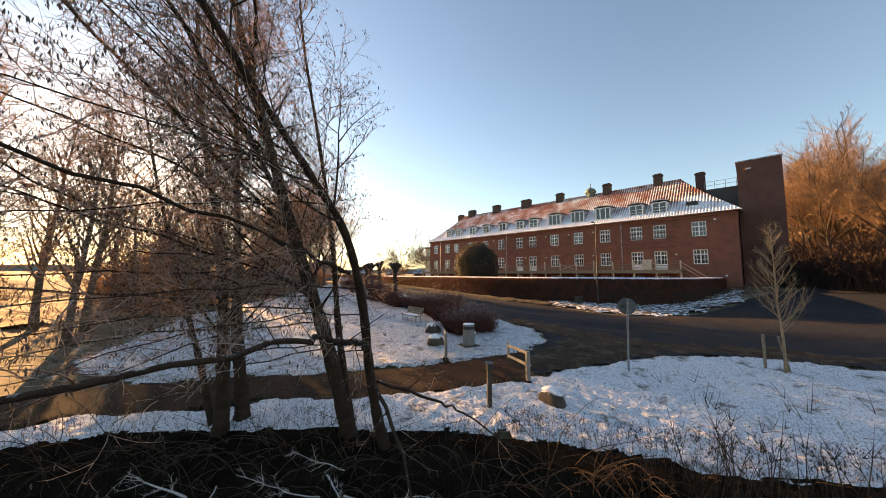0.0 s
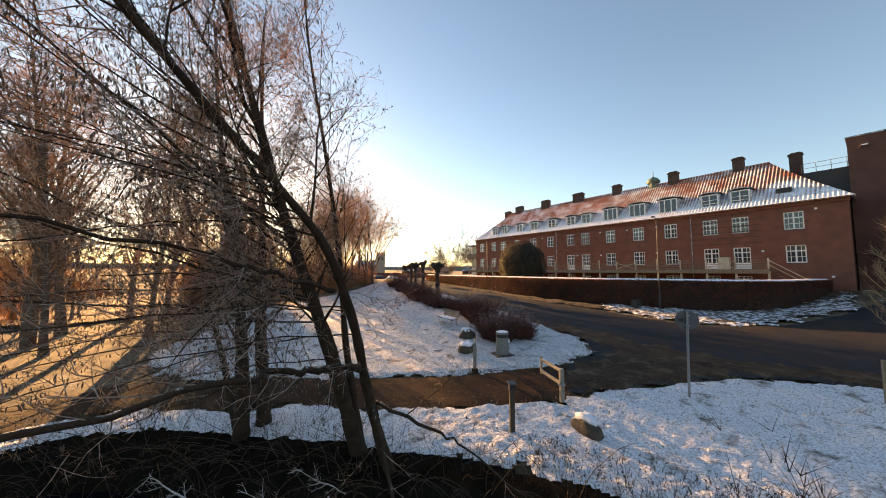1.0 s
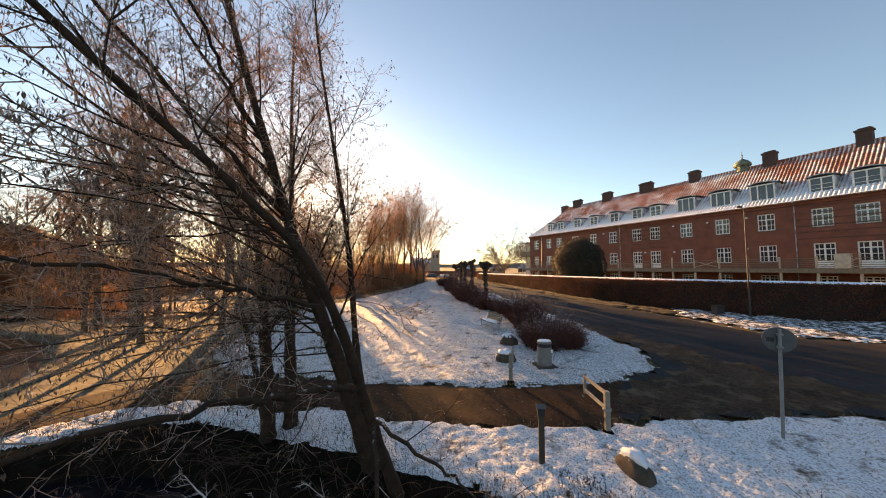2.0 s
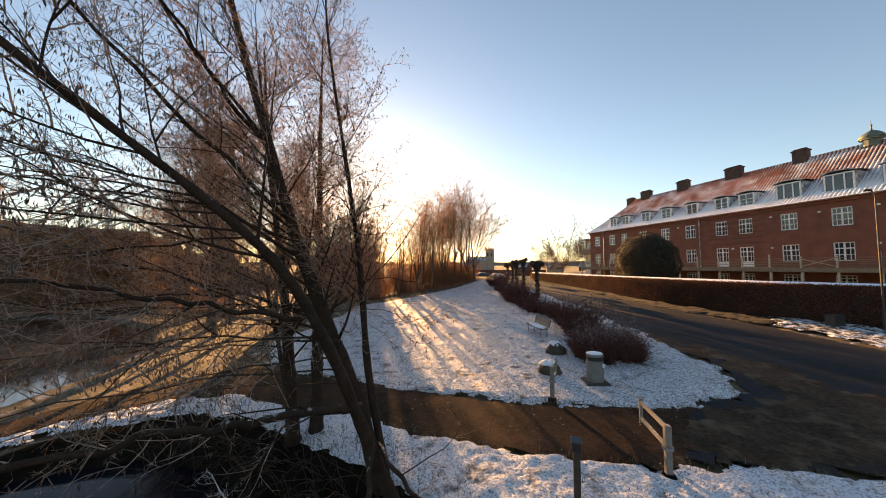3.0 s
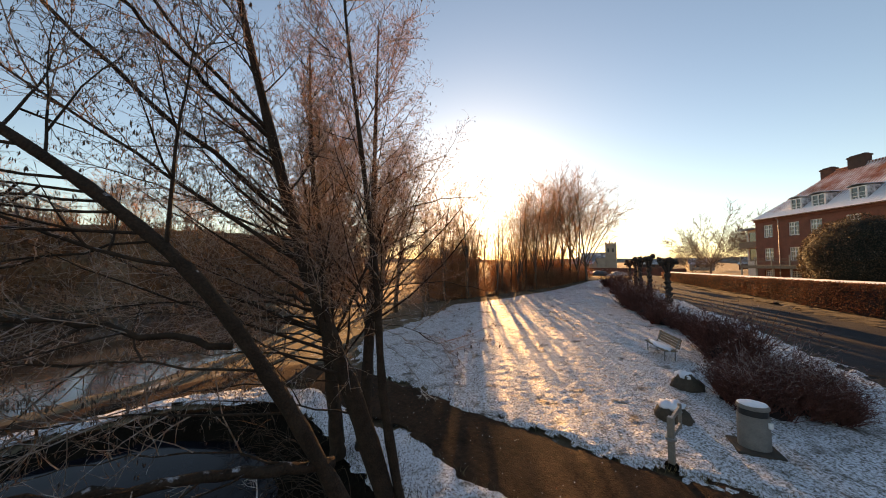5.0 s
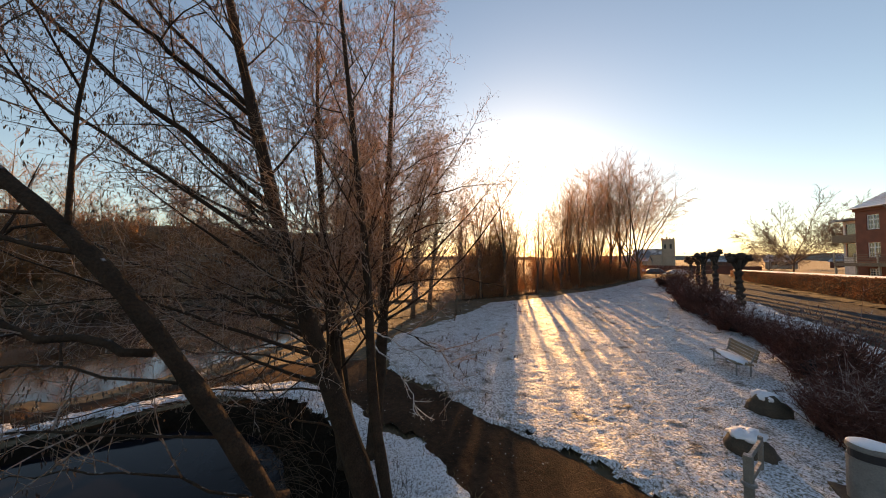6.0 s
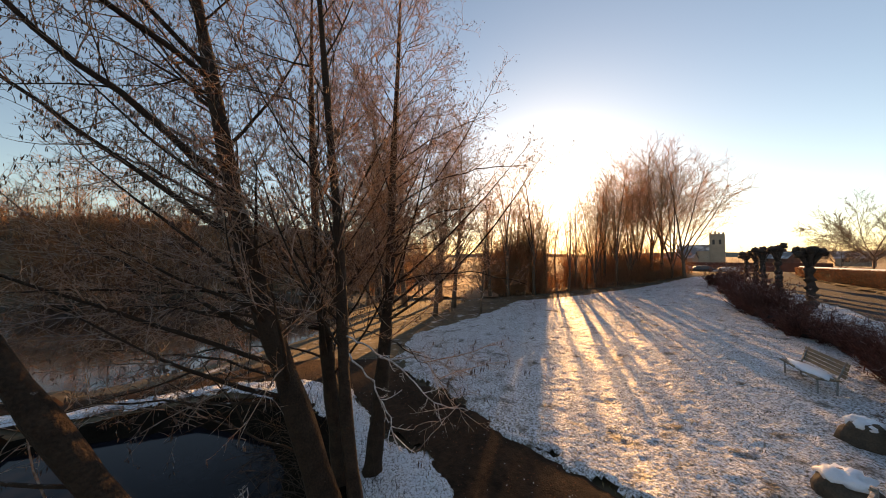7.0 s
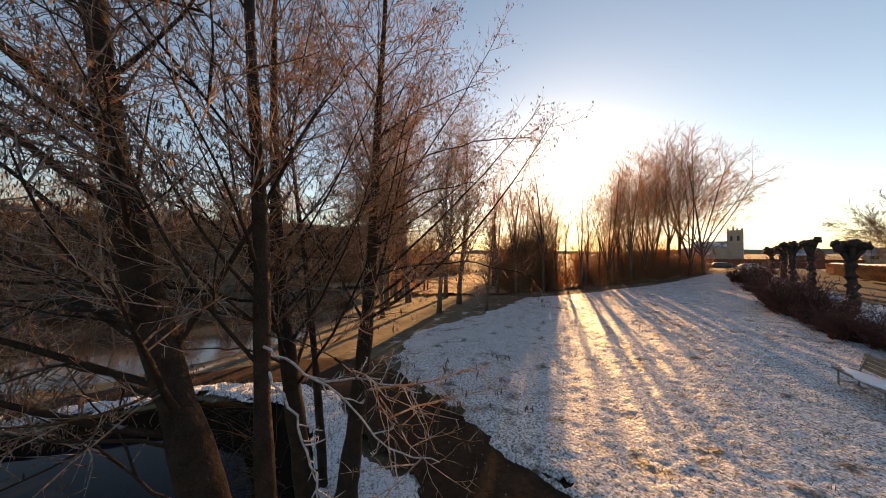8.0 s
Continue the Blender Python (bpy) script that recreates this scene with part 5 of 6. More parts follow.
bevel(part("base_slab", Shape().box(-0.40, 0.40, -0.37, 0.37, -0.04, 0.2), m_wooddark, litter, "dark mossy base slab"), 0.03)


def oval(profile, sides=28, squash=0.82):
    s = Shape().lathe(profile, sides)
    s.v = [(x, y * squash, z) for x, y, z in s.v]
    s.smooth = False
    return s


part("body", oval([(0.27, 0.11), (0.285, 0.14), (0.285, 0.5), (0.28, 0.90)]), m_concrete, litter)
part("slot_band", oval([(0.262, 0.90), (0.262, 1.04)]), m_black, litter, "black band with the throw-in slot")
part("lid", oval([(0.283, 1.04), (0.288, 1.06), (0.285, 1.11), (0.24, 1.13)]), m_concrete, litter)
part("sticker", Shape().box(0.10, 0.19, -0.262, -0.225, 0.70, 0.82, pose(0, 0.0, 0, 0, 0, 22)), m_white, litter, "small pale round sticker")
part("snow_cap", blob(0.27, 0.22, 0.055, 8, 20, 0.06, 3, base=-0.01), m_purewhite, litter, "cap of snow", pose(0, 0, 1.13))

# boulders
for x, y, sx, sy, sz, sd, rz, nm in ((-0.27, 14.97, 0.42, 0.36, 0.42, 4, 20, "dark boulder with a ragged cap of snow on the lawn"), (-0.45, 17.43, 0.42, 0.38, 0.48, 9, 0, "brown boulder with a round cap of snow by the bench"),
                                    (3.13, 9.12, 0.44, 0.23, 0.30, 14, -60, "long brown boulder with snow along its ridge")):
    st = thing("boulder", nm, "boulder", put(x, y, 0.06, rz))
    part("stone", blob(sx, sy, sz, 10, 18, 0.16, sd, 1.6, base=-0.12), m_rock, st)
    part("snow_cap", blob(sx * 0.72, sy * 0.78, 0.13, 8, 18, 0.3, sd + 1, 2.8, base=-0.06), m_purewhite, st, "cap of snow", pose(-0.05, 0.04, sz * 0.80))

# bench of pale slats on steel legs
bench = thing("bench", "weathered slatted park bench with snow on the seat", "bench", put(-1.80, 20.6, 0.05, -54))
for i in range(4):
    bevel(part("seat_slat", Shape().box(-0.95, 0.95, -0.46 + 0.125 * i, -0.35 + 0.125 * i, 0.43, 0.47), m_wood, bench), 0.008)
for i in range(4):
    bevel(part("back_slat", Shape().box(-0.95, 0.95, 0, 0.035, 0.105 * i, 0.105 * i + 0.09), m_wood, bench, m=pose(0, 0.06, 0.53, -14)), 0.008)
part("seat_snow", blob(0.93, 0.25, 0.06, 6, 24, 0.2, 6, 3, base=-0.005), m_purewhite, bench, "thin snow on the seat", pose(0, -0.2, 0.465))
for x in (-0.82, 0.82):
    part("leg", Shape().tube([(x, -0.38, -0.05), (x, -0.38, 0.42)], [0.022, 0.022], 6).tube([(x, -0.02, -0.05), (x, 0.0, 0.45), (x, 0.19, 0.95)], [0.022] * 3, 6).tube([(x, -0.38, 0.41), (x, 0.0, 0.41)], [0.02, 0.02], 6), m_galv, bench, "steel leg frame")

# barriers at the mouth of the path
def barrier(x, y, rz, length, label):
    b = thing("path_barrier", label, "barrier", put(x, y, 0.04, rz), group="barriers at the path")
    bevel(part("post", Shape().box(-0.06, 0.06, -0.06, 0.06, -0.1, 1.0), m_greywood, b, "grey wooden post"), 0.012)
    part("post_collar", Shape().lathe([(0.098, 0.52), (0.105, 0.53), (0.105, 0.57), (0.098, 0.58)], 14), m_galv, b)
    for z in (0.55, 0.93):
        bevel(part("rail", Shape().box(0.055, length, -0.025, 0.025, z - 0.045, z + 0.045), m_greywood, b, "frosted rail"), 0.008)
    bevel(part("end_piece", Shape().box(length - 0.02, length + 0.05, -0.035, 0.035, 0.45, 1.02), m_greywood, b), 0.01)
    part("foot", Shape().lathe([(0.16, -0.06), (0.12, 0.03), (0.07, 0.05)], 10), m_bank, b, "bare earth round the post")
    return b


barrier(2.84, 10.53, 108, 1.25, "grey timber path barrier with two frosted rails")
barrier(0.17, 12.88, 92, 0.85, "short grey timber path barrier at the lawn edge")

# low information post
ip = thing("information_post", "dark wooden post with a flat tilted plate on top", "post", put(1.3, 8.85, 0.03, 10))
bevel(part("post", Shape().box(-0.06, 0.06, -0.06, 0.06, -0.1, 1.15), m_wooddark, ip), 0.01)
part("post_cap", Shape().box(-0.075, 0.075, -0.075, 0.075, 1.0, 1.16), m_black, ip)
bevel(part("plate", Shape().box(-0.10, 0.10, -0.085, 0.085, -0.006, 0.006), m_glassplate, ip, "thin dark plate", pose(0, 0, 1.18, 14)), 0.004)

# round road sign, seen from behind
sg = thing("road_sign", "round road sign on a grey steel pole, grey reverse", "road sign", put(6.68, 11.36, 0.03, -20, (1.2, 1.0)))
part("pole", Shape().tube([(0, 0, -0.1), (0, 0, 2.62)], [0.035, 0.035], 12), m_galv, sg)
disc = Shape()
for r0, r1, y0, y1 in ((0.0, 0.26, -0.045, -0.045), (0.26, 0.295, -0.045, -0.05), (0.295, 0.30, -0.05, -0.085), (0.30, 0.28, -0.085, -0.085), (0.28, 0.0, -0.085, -0.08)):
    n = 32
    for i in range(n):
        a, b = 2 * math.pi * i / n, 2 * math.pi * (i + 1) / n
        disc.poly(*[(r * math.cos(w), -y, 2.36 + r * math.sin(w)) for r, y, w in ((r0, y0, a), (r0, y0, b), (r1, y1, b), (r1, y1, a))])
part("disc", disc, m_signback, sg, "dull grey sign back with a rim")
for z in (2.2, 2.5):
    part("clamp", Shape().box(-0.06, 0.06, -0.045, 0.045, z - 0.02, z + 0.02), m_galv, sg)
part("label_plate", Shape().box(-0.22, -0.09, 0.035, 0.043, 2.3, 2.40), m_black, sg, "small dark label on the sign back")

# young tree with stakes
sap = thing("young_tree", "young street tree tied to wooden stakes in the lawn", "tree", put(12.28, 11.3, 0.0))
rs = random.Random(77)
sh, tw = Shape(), Shape()
sh.smooth = True
pts = spline([(0, 0, -0.1), (0.02, 0.0, 1.2), (-0.05, 0.03, 2.4), (-0.1, 0, 3.8), (-0.12, 0, 5.3)], 5)
sh.tube(pts, [0.05 * (1 - 0.85 * i / (len(pts) - 1)) for i in range(len(pts))], 9)
for i in range(46):
    t = 0.30 + 0.68 * i / 46
    p, d = at(pts, t)
    w = side_way(d, rs, 46)
    ln = (1.4 - 1.1 * (t - 0.4) / 0.6) * rs.uniform(0.7, 1.15)
    sub = curve(p, w, ln, rs, 5, 0.07, 0.10)
    sh.tube(sub, [0.013 * (1 - 0.8 * j / 5) for j in range(6)], 5, cap=False)
    for k in range(14):
        q, dd = at(sub, rs.uniform(0.2, 1))
        twig(tw, q, side_way(dd, rs, 38), rs.uniform(0.2, 0.45), 0.006, rs)
part("trunk", sh, m_youngbark, sap)
part("crown", tw, m_youngbark, sap, "pale thin twigs lit by the sun")
for x, y, tx in ((-0.32, 0.38, 0), (0.28, 0.1, -14)):
    bevel(part("stake", Shape().box(-0.035, 0.035, -0.035, 0.035, -0.1, 1.35), m_wood, sap, "pale wooden stake", pose(x, y, 0, 0, tx, 0)), 0.008)
part("tie", Shape().box(-0.32, 0.05, -0.02, 0.02, 1.28, 1.33, pose(0, 0.2, 0, 0, 0, 0)), m_black, sap)

# street lamp by the hedge
lamp = thing("street_lamp", "slim grey street lamp standing before the hedge", "street lamp", put(14.1, 28.0, 0.0, 40))
part("pole", Shape().tube([(0, 0, -0.1), (0, 0, 1.2), (0, 0, 1.25), (0, 0, 7.2)], [0.065, 0.065, 0.045, 0.03], 10), m_greymetal, lamp)
part("arm", Shape().tube([(0, 0, 7.15), (-0.1, 0, 7.35), (-0.35, 0, 7.42)], [0.03, 0.028, 0.025], 8), m_greymetal, lamp)
part("lantern", blob(0.26, 0.13, 0.09, 8, 14, 0.02, 1, base=-0.03), m_greymetal, lamp, "", pose(-0.5, 0, 7.42))
box = thing("utility_cabinet", "small grey utility cabinet at the hedge foot", "cabinet", put(12.6, 28.6, 0.0, 40))
bevel(part("body", Shape().box(-0.4, 0.4, -0.2, 0.2, -0.1, 0.62), m_greymetal, box), 0.02)
bevel(part("lid", Shape().box(-0.44, 0.44, -0.24, 0.24, 0.62, 0.68), m_greymetal, box), 0.01)


# ---- hedge ----
HEDGE = [(-11.0, 57), (-8.8, 53.2), (-4.2, 47.3), (0, 41.8), (3, 38), (6.5, 34.2), (10, 31.1), (13.9, 29.3), (17.5, 27.9), (20, 27.3), (22.2, 27.8), (25.2, 29.5), (28.4, 31.8), (31.2, 33.9)]
hl = [Vector((p.x, p.y)) for p in spline([(x, y, 0) for x, y in HEDGE], 8)]
hedge = thing("beech_hedge", "long clipped beech hedge, russet leaves, snow along its top", "hedge")
TOP = 3.02
core, snowtop, leaves = Shape(), Shape(), Shape()
core.smooth = snowtop.smooth = True
sect = [(0.12, 0.0), (0.02, 0.35), (0.0, 0.75), (0.1, 0.97), (0.3, 1.0), (0.7, 1.0), (0.95, 0.95), (1.05, 0.6), (1.0, 0.0)]
rh = random.Random(12)
for i, p in enumerate(hl):
    a, b = hl[max(i - 1, 0)], hl[min(i + 1, len(hl) - 1)]
    n = (b - a).normalized()
    n = Vector((-n.y, n.x))
    g = land_at(p.x, p.y)
    for d, h in sect:
        k = 0.2 * noise.noise(Vector((i * 0.9, d * 4, h * 4)))
        q = p + n * (d + k)
        core.v.append((q.x, q.y, g - 0.05 + (TOP - 0.06 - g) * h + 0.05 * noise.noise(Vector((i * 1.7, 9, d * 3)))))
    for j, d in enumerate((0.06, 0.25, 0.5, 0.75, 0.98)):
        q = p + n * (d + 0.05 * noise.noise(Vector((i * 2.1, j, 4))))
        snowtop.v.append((q.x, q.y, TOP + (0.07 if 0 < j < 4 else -0.05) + 0.035 * noise.noise(Vector((i * 1.3, j * 1.1, 7)))))
ns = len(sect)
for i in range(len(hl) - 1):
    for j in range(ns - 1):
        core.f.append((i * ns + j, (i + 1) * ns + j, (i + 1) * ns + j + 1, i * ns + j + 1))
    for j in range(4):
        snowtop.f.append((i * 5 + j, (i + 1) * 5 + j, (i + 1) * 5 + j + 1, i * 5 + j + 1))
core.f += [tuple(range(ns)), tuple((len(hl) - 1) * ns + j for j in reversed(range(ns)))]
for _ in range(64000):
    t = rh.random() * (len(hl) - 1)
    i = int(t)
    p = hl[i].lerp(hl[i + 1], t - i)
    dd = (hl[i + 1] - hl[i]).normalized()
    n = Vector((-dd.y, dd.x))
    g = land_at(p.x, p.y)
    bare = i > len(hl) * 0.56
    h = rh.random() ** 0.8
    if bare and rh.random() < (0.72 if h < 0.45 else 0.4):
        continue
    off = rh.uniform(-0.16, 0.08)
    q = Vector((p.x + n.x * off, p.y + n.y * off, g + (TOP - g) * h))
    r = rh.uniform(0.028, 0.054)
    u = Vector((dd.x + rh.uniform(-.7, .7), dd.y + rh.uniform(-.7, .7), rh.uniform(-.8, .8))).normalized()
    v = u.cross(Vector((n.x + rh.uniform(-.6, .6), n.y + rh.uniform(-.6, .6), rh.uniform(-.5, .5)))).normalized()
    leaves.poly(q - u * r, q - v * r * 0.6, q + u * r, q + v * r * 0.6)
# hull in a near-black colour that stands for shade inside the hedge
part("twig_core", core, m_hedgecore, hedge, "solid hedge core, coloured near black for the shade among its twigs")
part("snow_top", snowtop, m_purewhite, hedge, "snow lying along the clipped top")
tagged(part("leaves", leaves, m_beech, hedge, "dry russet beech leaves"), kind="stuff")

# round evergreen behind the hedge
def leafy(name, label, x, y, z, rx, ry, rz, count, size, seed, mat, core_mat):
    ob = thing(name, label, "shrub", pose(x, y, z))
    # solid filling, coloured almost black as the shade behind the leaves
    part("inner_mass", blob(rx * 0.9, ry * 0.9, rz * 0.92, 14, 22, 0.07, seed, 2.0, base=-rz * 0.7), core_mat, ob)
    r = random.Random(seed)
    s = Shape()
    for _ in range(count):
        d = Vector((r.gauss(0, 1), r.gauss(0, 1), r.gauss(0, 1))).normalized()
        if d.z < -0.6:
            continue
        k = (1 + 0.10 * noise.noise(d * 2.3 + Vector((seed, 0, 0))) + 0.07 * noise.noise(d * 6)) * r.uniform(0.93, 1.03)
        p = Vector((d.x * rx * k, d.y * ry * k, d.z * rz * k))
        u = Vector((r.gauss(0, 1), r.gauss(0, 1), r.gauss(0, 1))).normalized()
        v = u.cross(d + Vector((r.gauss(0, .5), r.gauss(0, .5), r.gauss(0, .5)))).normalized()
        c = r.uniform(0.6, 1.2) * size
        s.poly(p - u * c, p - v * c * 0.45, p + u * c, p + v * c * 0.45)
    tagged(part("leaves", s, mat, ob), kind="stuff")
    return ob


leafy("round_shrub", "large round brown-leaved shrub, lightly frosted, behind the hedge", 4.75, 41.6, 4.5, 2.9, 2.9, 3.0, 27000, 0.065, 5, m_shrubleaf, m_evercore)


# ---- dark barberry row along the lawn ----
def shrub(seed, w, h, clumps):
    """A low shrub of many brushes of canes, each with a top of its own."""
    r = random.Random(seed)
    ob = thing("barberry_shrub", "dense dark red barberry shrub with frosted tips", "shrub", group="shrub row by the lawn")
    # the core's near-black colour gives the shade between the canes
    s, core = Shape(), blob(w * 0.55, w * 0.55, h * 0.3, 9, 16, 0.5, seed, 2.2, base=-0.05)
    for _ in range(clumps):
        a, d = r.uniform(0, 2 * math.pi), w * 0.8 * math.sqrt(r.random())
        foot = Vector((d * math.cos(a), d * math.sin(a), 0))
        tall = h * r.uniform(0.45, 1.05) * (1.35 if r.random() < 0.2 else 1.0)
        out = Vector((foot.x / w * 0.5 + r.gauss(0, .15), foot.y / w * 0.5 + r.gauss(0, .15), 0))
        for _ in range(19):
            way = (Vector((r.gauss(0, .34), r.gauss(0, .34), 1.0)) + out).normalized()
            q = twig(s, foot + Vector((r.gauss(0, .06), r.gauss(0, .06), tall * r.uniform(0, .35))), way, tall * r.uniform(0.5, 0.95), 0.014, r, 0.2, 0.0, 2)
            for _ in range(6):
                k = r.randint(1, 2)
                twig(s, q[k], (way + Vector((r.gauss(0, .9), r.gauss(0, .9), r.gauss(0, .5)))).normalized(), r.uniform(0.08, 0.28), 0.009, r, 0.3, 0.0, 1)
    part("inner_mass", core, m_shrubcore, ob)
    part("twig_mass", s, m_shrub, ob)
    tagged(ob.children[-1], kind="stuff")
    return ob


SHRUBS = [shrub(41, 1.05, 1.5, 24), shrub(42, 1.0, 1.4, 20), shrub(43, 0.9, 1.2, 15)]
row = [Vector(p) for p in spline([(1.75, 17.4, 0), (1.15, 19.4, 0), (0.2, 22.0, 0), (-2.0, 25.5, 0), (-5.2, 30.2, 0), (-8.2, 35.6, 0), (-11.0, 41.2, 0), (-13.2, 46.5, 0)], 5)]
rb = random.Random(9)
used = set()
for i, p in enumerate(row):
    near = i < 11
    for side in ((-0.5, 0.42) if near else (0,)):
        if near and i > 1 and rb.random() < 0.3:
            continue
        k = (0 if i < 8 else 1) if near else rb.choice((1, 2, 2))
        x, y = p.x + side + rb.uniform(-.2, .2), p.y + side * 0.5 + rb.uniform(-.3, .3)
        sz = (1.0 if i < 3 else rb.choice((0.5, 0.7, 0.9, 1.15))) * rb.uniform(0.9, 1.1) if near else rb.uniform(0.7, 1.2)
        m = pose(x, y, land_at(x, y), 0, 0, rb.uniform(0, 360)) @ Matrix.Diagonal((sz, sz, sz * rb.uniform(.8, 1.15), 1))
        if k in used:
            copy_thing(SHRUBS[k], m)
        else:
            used.add(k)
            SHRUBS[k].matrix_basis = m

# ---- pollarded trees ----
for i, (x, y, h, fists, wide) in enumerate(((-5.1, 35.1, 3.9, 8, 0.52), (-8.1, 41.1, 4.1, 5, 0.36), (-9.9, 44.4, 3.75, 6, 0.46), (-11.4, 47.6, 3.6, 6, 0.44), (-14.0, 53.6, 3.0, 6, 0.4))):
    r = random.Random(60 + i)
    po = thing("pollard_tree", "knobbly pollarded tree, cut back to dark bare fists", "tree", put(x, y, 0, r.uniform(0, 360)), group="pollards by the street")
    s = Shape()
    s.smooth = True
    lean = r.uniform(-0.14, 0.14)
    tp = spline([(0, 0, -0.2), (lean * 0.4, 0, h * 0.3), (lean, 0.05, h * 0.68)], 14)
    s.tube(tp, [(0.26 - 0.07 * j / len(tp)) * (1 + 0.16 * math.sin(j * 1.3 + i) + 0.1 * math.sin(j * 2.9)) for j in range(len(tp))], 11)
    s.v = [tuple(Vector(v) + 0.16 * Vector((noise.noise(Vector(v) * 4.3), noise.noise(Vector(v) * 4.3 + Vector((7, 0, 0))), 0.4 * noise.noise(Vector(v) * 5.0)))) for v in s.v]
    part("trunk", s, m_pollard, po)
    top = tp[-1]
    for a in range(fists):
        w = 2 * math.pi * a / fists + r.uniform(-.3, .3)
        reach = wide * (0.25 if a % 3 == 2 else r.uniform(0.75, 1.15))
        end = Vector((top.x + math.cos(w) * reach, top.y + math.sin(w) * reach, h - 0.38 + r.uniform(-0.32, 0.14)))
        sa = Shape().tube([top - Vector((0, 0, 0.15)), top.lerp(end, 0.5) + Vector((0, 0, -0.08)), end], [0.14, 0.11, 0.13], 8)
        sa.smooth = True
        limb = part("limb", sa, m_pollard, po)
        part("knob", blob(0.25, 0.25, 0.24, 8, 12, 0.4, i * 9 + a, 2.8, base=-0.2), m_pollard, limb, "gnarled pollard fist", pose(*end))

# ---- undergrowth ----
# added strips along the sun's direction, measured across it, that let light through
GAPS = ((4.3, 7.9), (9.1, 10.7), (11.4, 12.5))


def sun_lane(x, y):
    """Whether a place lies in a strip kept thin so that sun streaks reach the lawn."""
    c = 0.725 * x + 0.688 * y + 0.6 * noise.noise(Vector((x * 0.3, y * 0.3, 2)))
    return any(a < c < b for a, b in GAPS)


def thicket(name, label, line, depth, count, low, high, mat, seed, radius=0.012, lanes=False):
    r = random.Random(seed)
    s = Shape()
    c = [Vector((x, y, 0)) for x, y in line]
    seg = [(b - a).length for a, b in zip(c, c[1:])]
    for _ in range(count):
        t = r.random() * sum(seg)
        i = 0
        while i < len(seg) - 1 and t > seg[i]:
            t -= seg[i]
            i += 1
        p = c[i].lerp(c[i + 1], t / seg[i])
        n = (c[i + 1] - c[i]).normalized()
        n = Vector((-n.y, n.x, 0))
        p = p + n * depth * r.random()
        h = r.uniform(low, high) * (0.7 + 0.6 * abs(noise.noise(Vector((p.x * 0.2, p.y * 0.2, seed)))))
        if lanes and sun_lane(p.x, p.y):
            if r.random() < 0.4:
                continue
            h = min(h, r.uniform(0.3, 1.2))
        p.z = land_at(p.x, p.y) - 0.05
        way = Vector((r.gauss(0, .22), r.gauss(0, .22), 1)).normalized()
        q = twig(s, p, way, h, radius, r, 0.16, 0.0, 2)
        for _ in range(5):
            k = r.randint(1, 2)
            twig(s, q[k], (way + Vector((r.gauss(0, .6), r.gauss(0, .6), r.gauss(0, .3)))).normalized(), h * r.uniform(0.15, 0.4), radius * 0.6, r, 0.3, 0.05, 1)
    ob = new(name, s.mesh(name, mat))
    return tagged(ob, label, "undergrowth", kind="stuff")


WOOD_EDGE = [(-31, 20), (-26, 25), (-23.2, 31), (-21.5, 38), (-20, 44), (-19.5, 52), (-21, 58)]
thicket("wood_undergrowth", "tangled leafless brown undergrowth along the wood", [(-25, 27), *WOOD_EDGE[2:]], 9, 6800, 0.8, 3.0, m_thicket, 71, 0.017, True)
thicket("wood_brush", "tall tangled brushwood between the trees", [(x - 3, y + 1) for x, y in [(-24.4, 28.4), *WOOD_EDGE[2:]]], 14, 3600, 3.0, 6.0, m_thicket, 77, 0.022, True)
# extra growth placed to keep the sun off the lawn's left side
thicket("wood_saplings", "dense young growth, added for shade, where the wood meets the shore", [(-25.4, 27.4), (-22.6, 32.6)], 10, 2000, 3.2, 6.6, m_thicket, 79, 0.024)
thicket("lake_scrub", "brown winter scrub on the slope across the water", [(-52, 40), (-54, 15), (-62, 6), (-66, -8), (-67, -55)], -16, 6500, 1.0, 3.6, m_scrub, 72, 0.045)
thicket("shore_scrub", "leafless scrub along the lake shore", [(-52, 17.5), (-40, 17), (-35, 18)], 6, 900, 0.8, 2.4, m_thicket, 73, 0.014)
thicket("slope_scrub", "russet beech scrub on the steep slope", [(43, 50), (43, 30), (44, 16)], 24, 5200, 0.8, 2.8, m_russet, 74, 0.022)
# near-black twig colour carries the shadow of the house at the slope foot
thicket("slope_foot_thicket", "dense thicket at the slope foot, coloured near black for the house's shadow", [(41.5, 48), (40.0, 34), (41.5, 20), (44, 4)], -4.5, 5200, 2.0, 5.0, m_shrubcore, 78, 0.03)
thicket("bank_stems", "dead frosted stems along the pond bank", [(14, 3.6), (9, 5.2), (5.4, 6.1), (3.2, 6.8)], 1.1, 320, 0.5, 1.6, m_stem, 75, 0.006)
thicket("bank_weeds", "short dead weeds along the pond bank", [(3.4, 6.6), (-1, 7.5), (-5.2, 8.0), (-10, 7.6), (-12.3, 5)], -0.9, 650, 0.15, 0.65, m_stem, 76, 0.005)

thicket("bank_saplings", "tall bare frosted shoots on the pond bank", [(9.5, 4.9), (6.4, 5.7), (4.4, 6.3)], 1.0, 64, 1.5, 2.3, m_stem, 81, 0.011)
thicket("bank_tussocks", "dark dead grass tussocks along the rim of the pond bank", [(15, 4.3), (9, 5.8), (5.4, 6.5), (3.5, 7.1), (1.4, 7.8)], -1.0, 1500, 0.08, 0.32, m_wooddark, 83, 0.011)
thicket("bank_thistles", "short dead frosted weeds standing in the snow", [(15, 3.4), (9.5, 4.8), (6.2, 5.6), (3.6, 6.5)], 2.0, 520, 0.25, 0.85, m_stem, 82, 0.005)

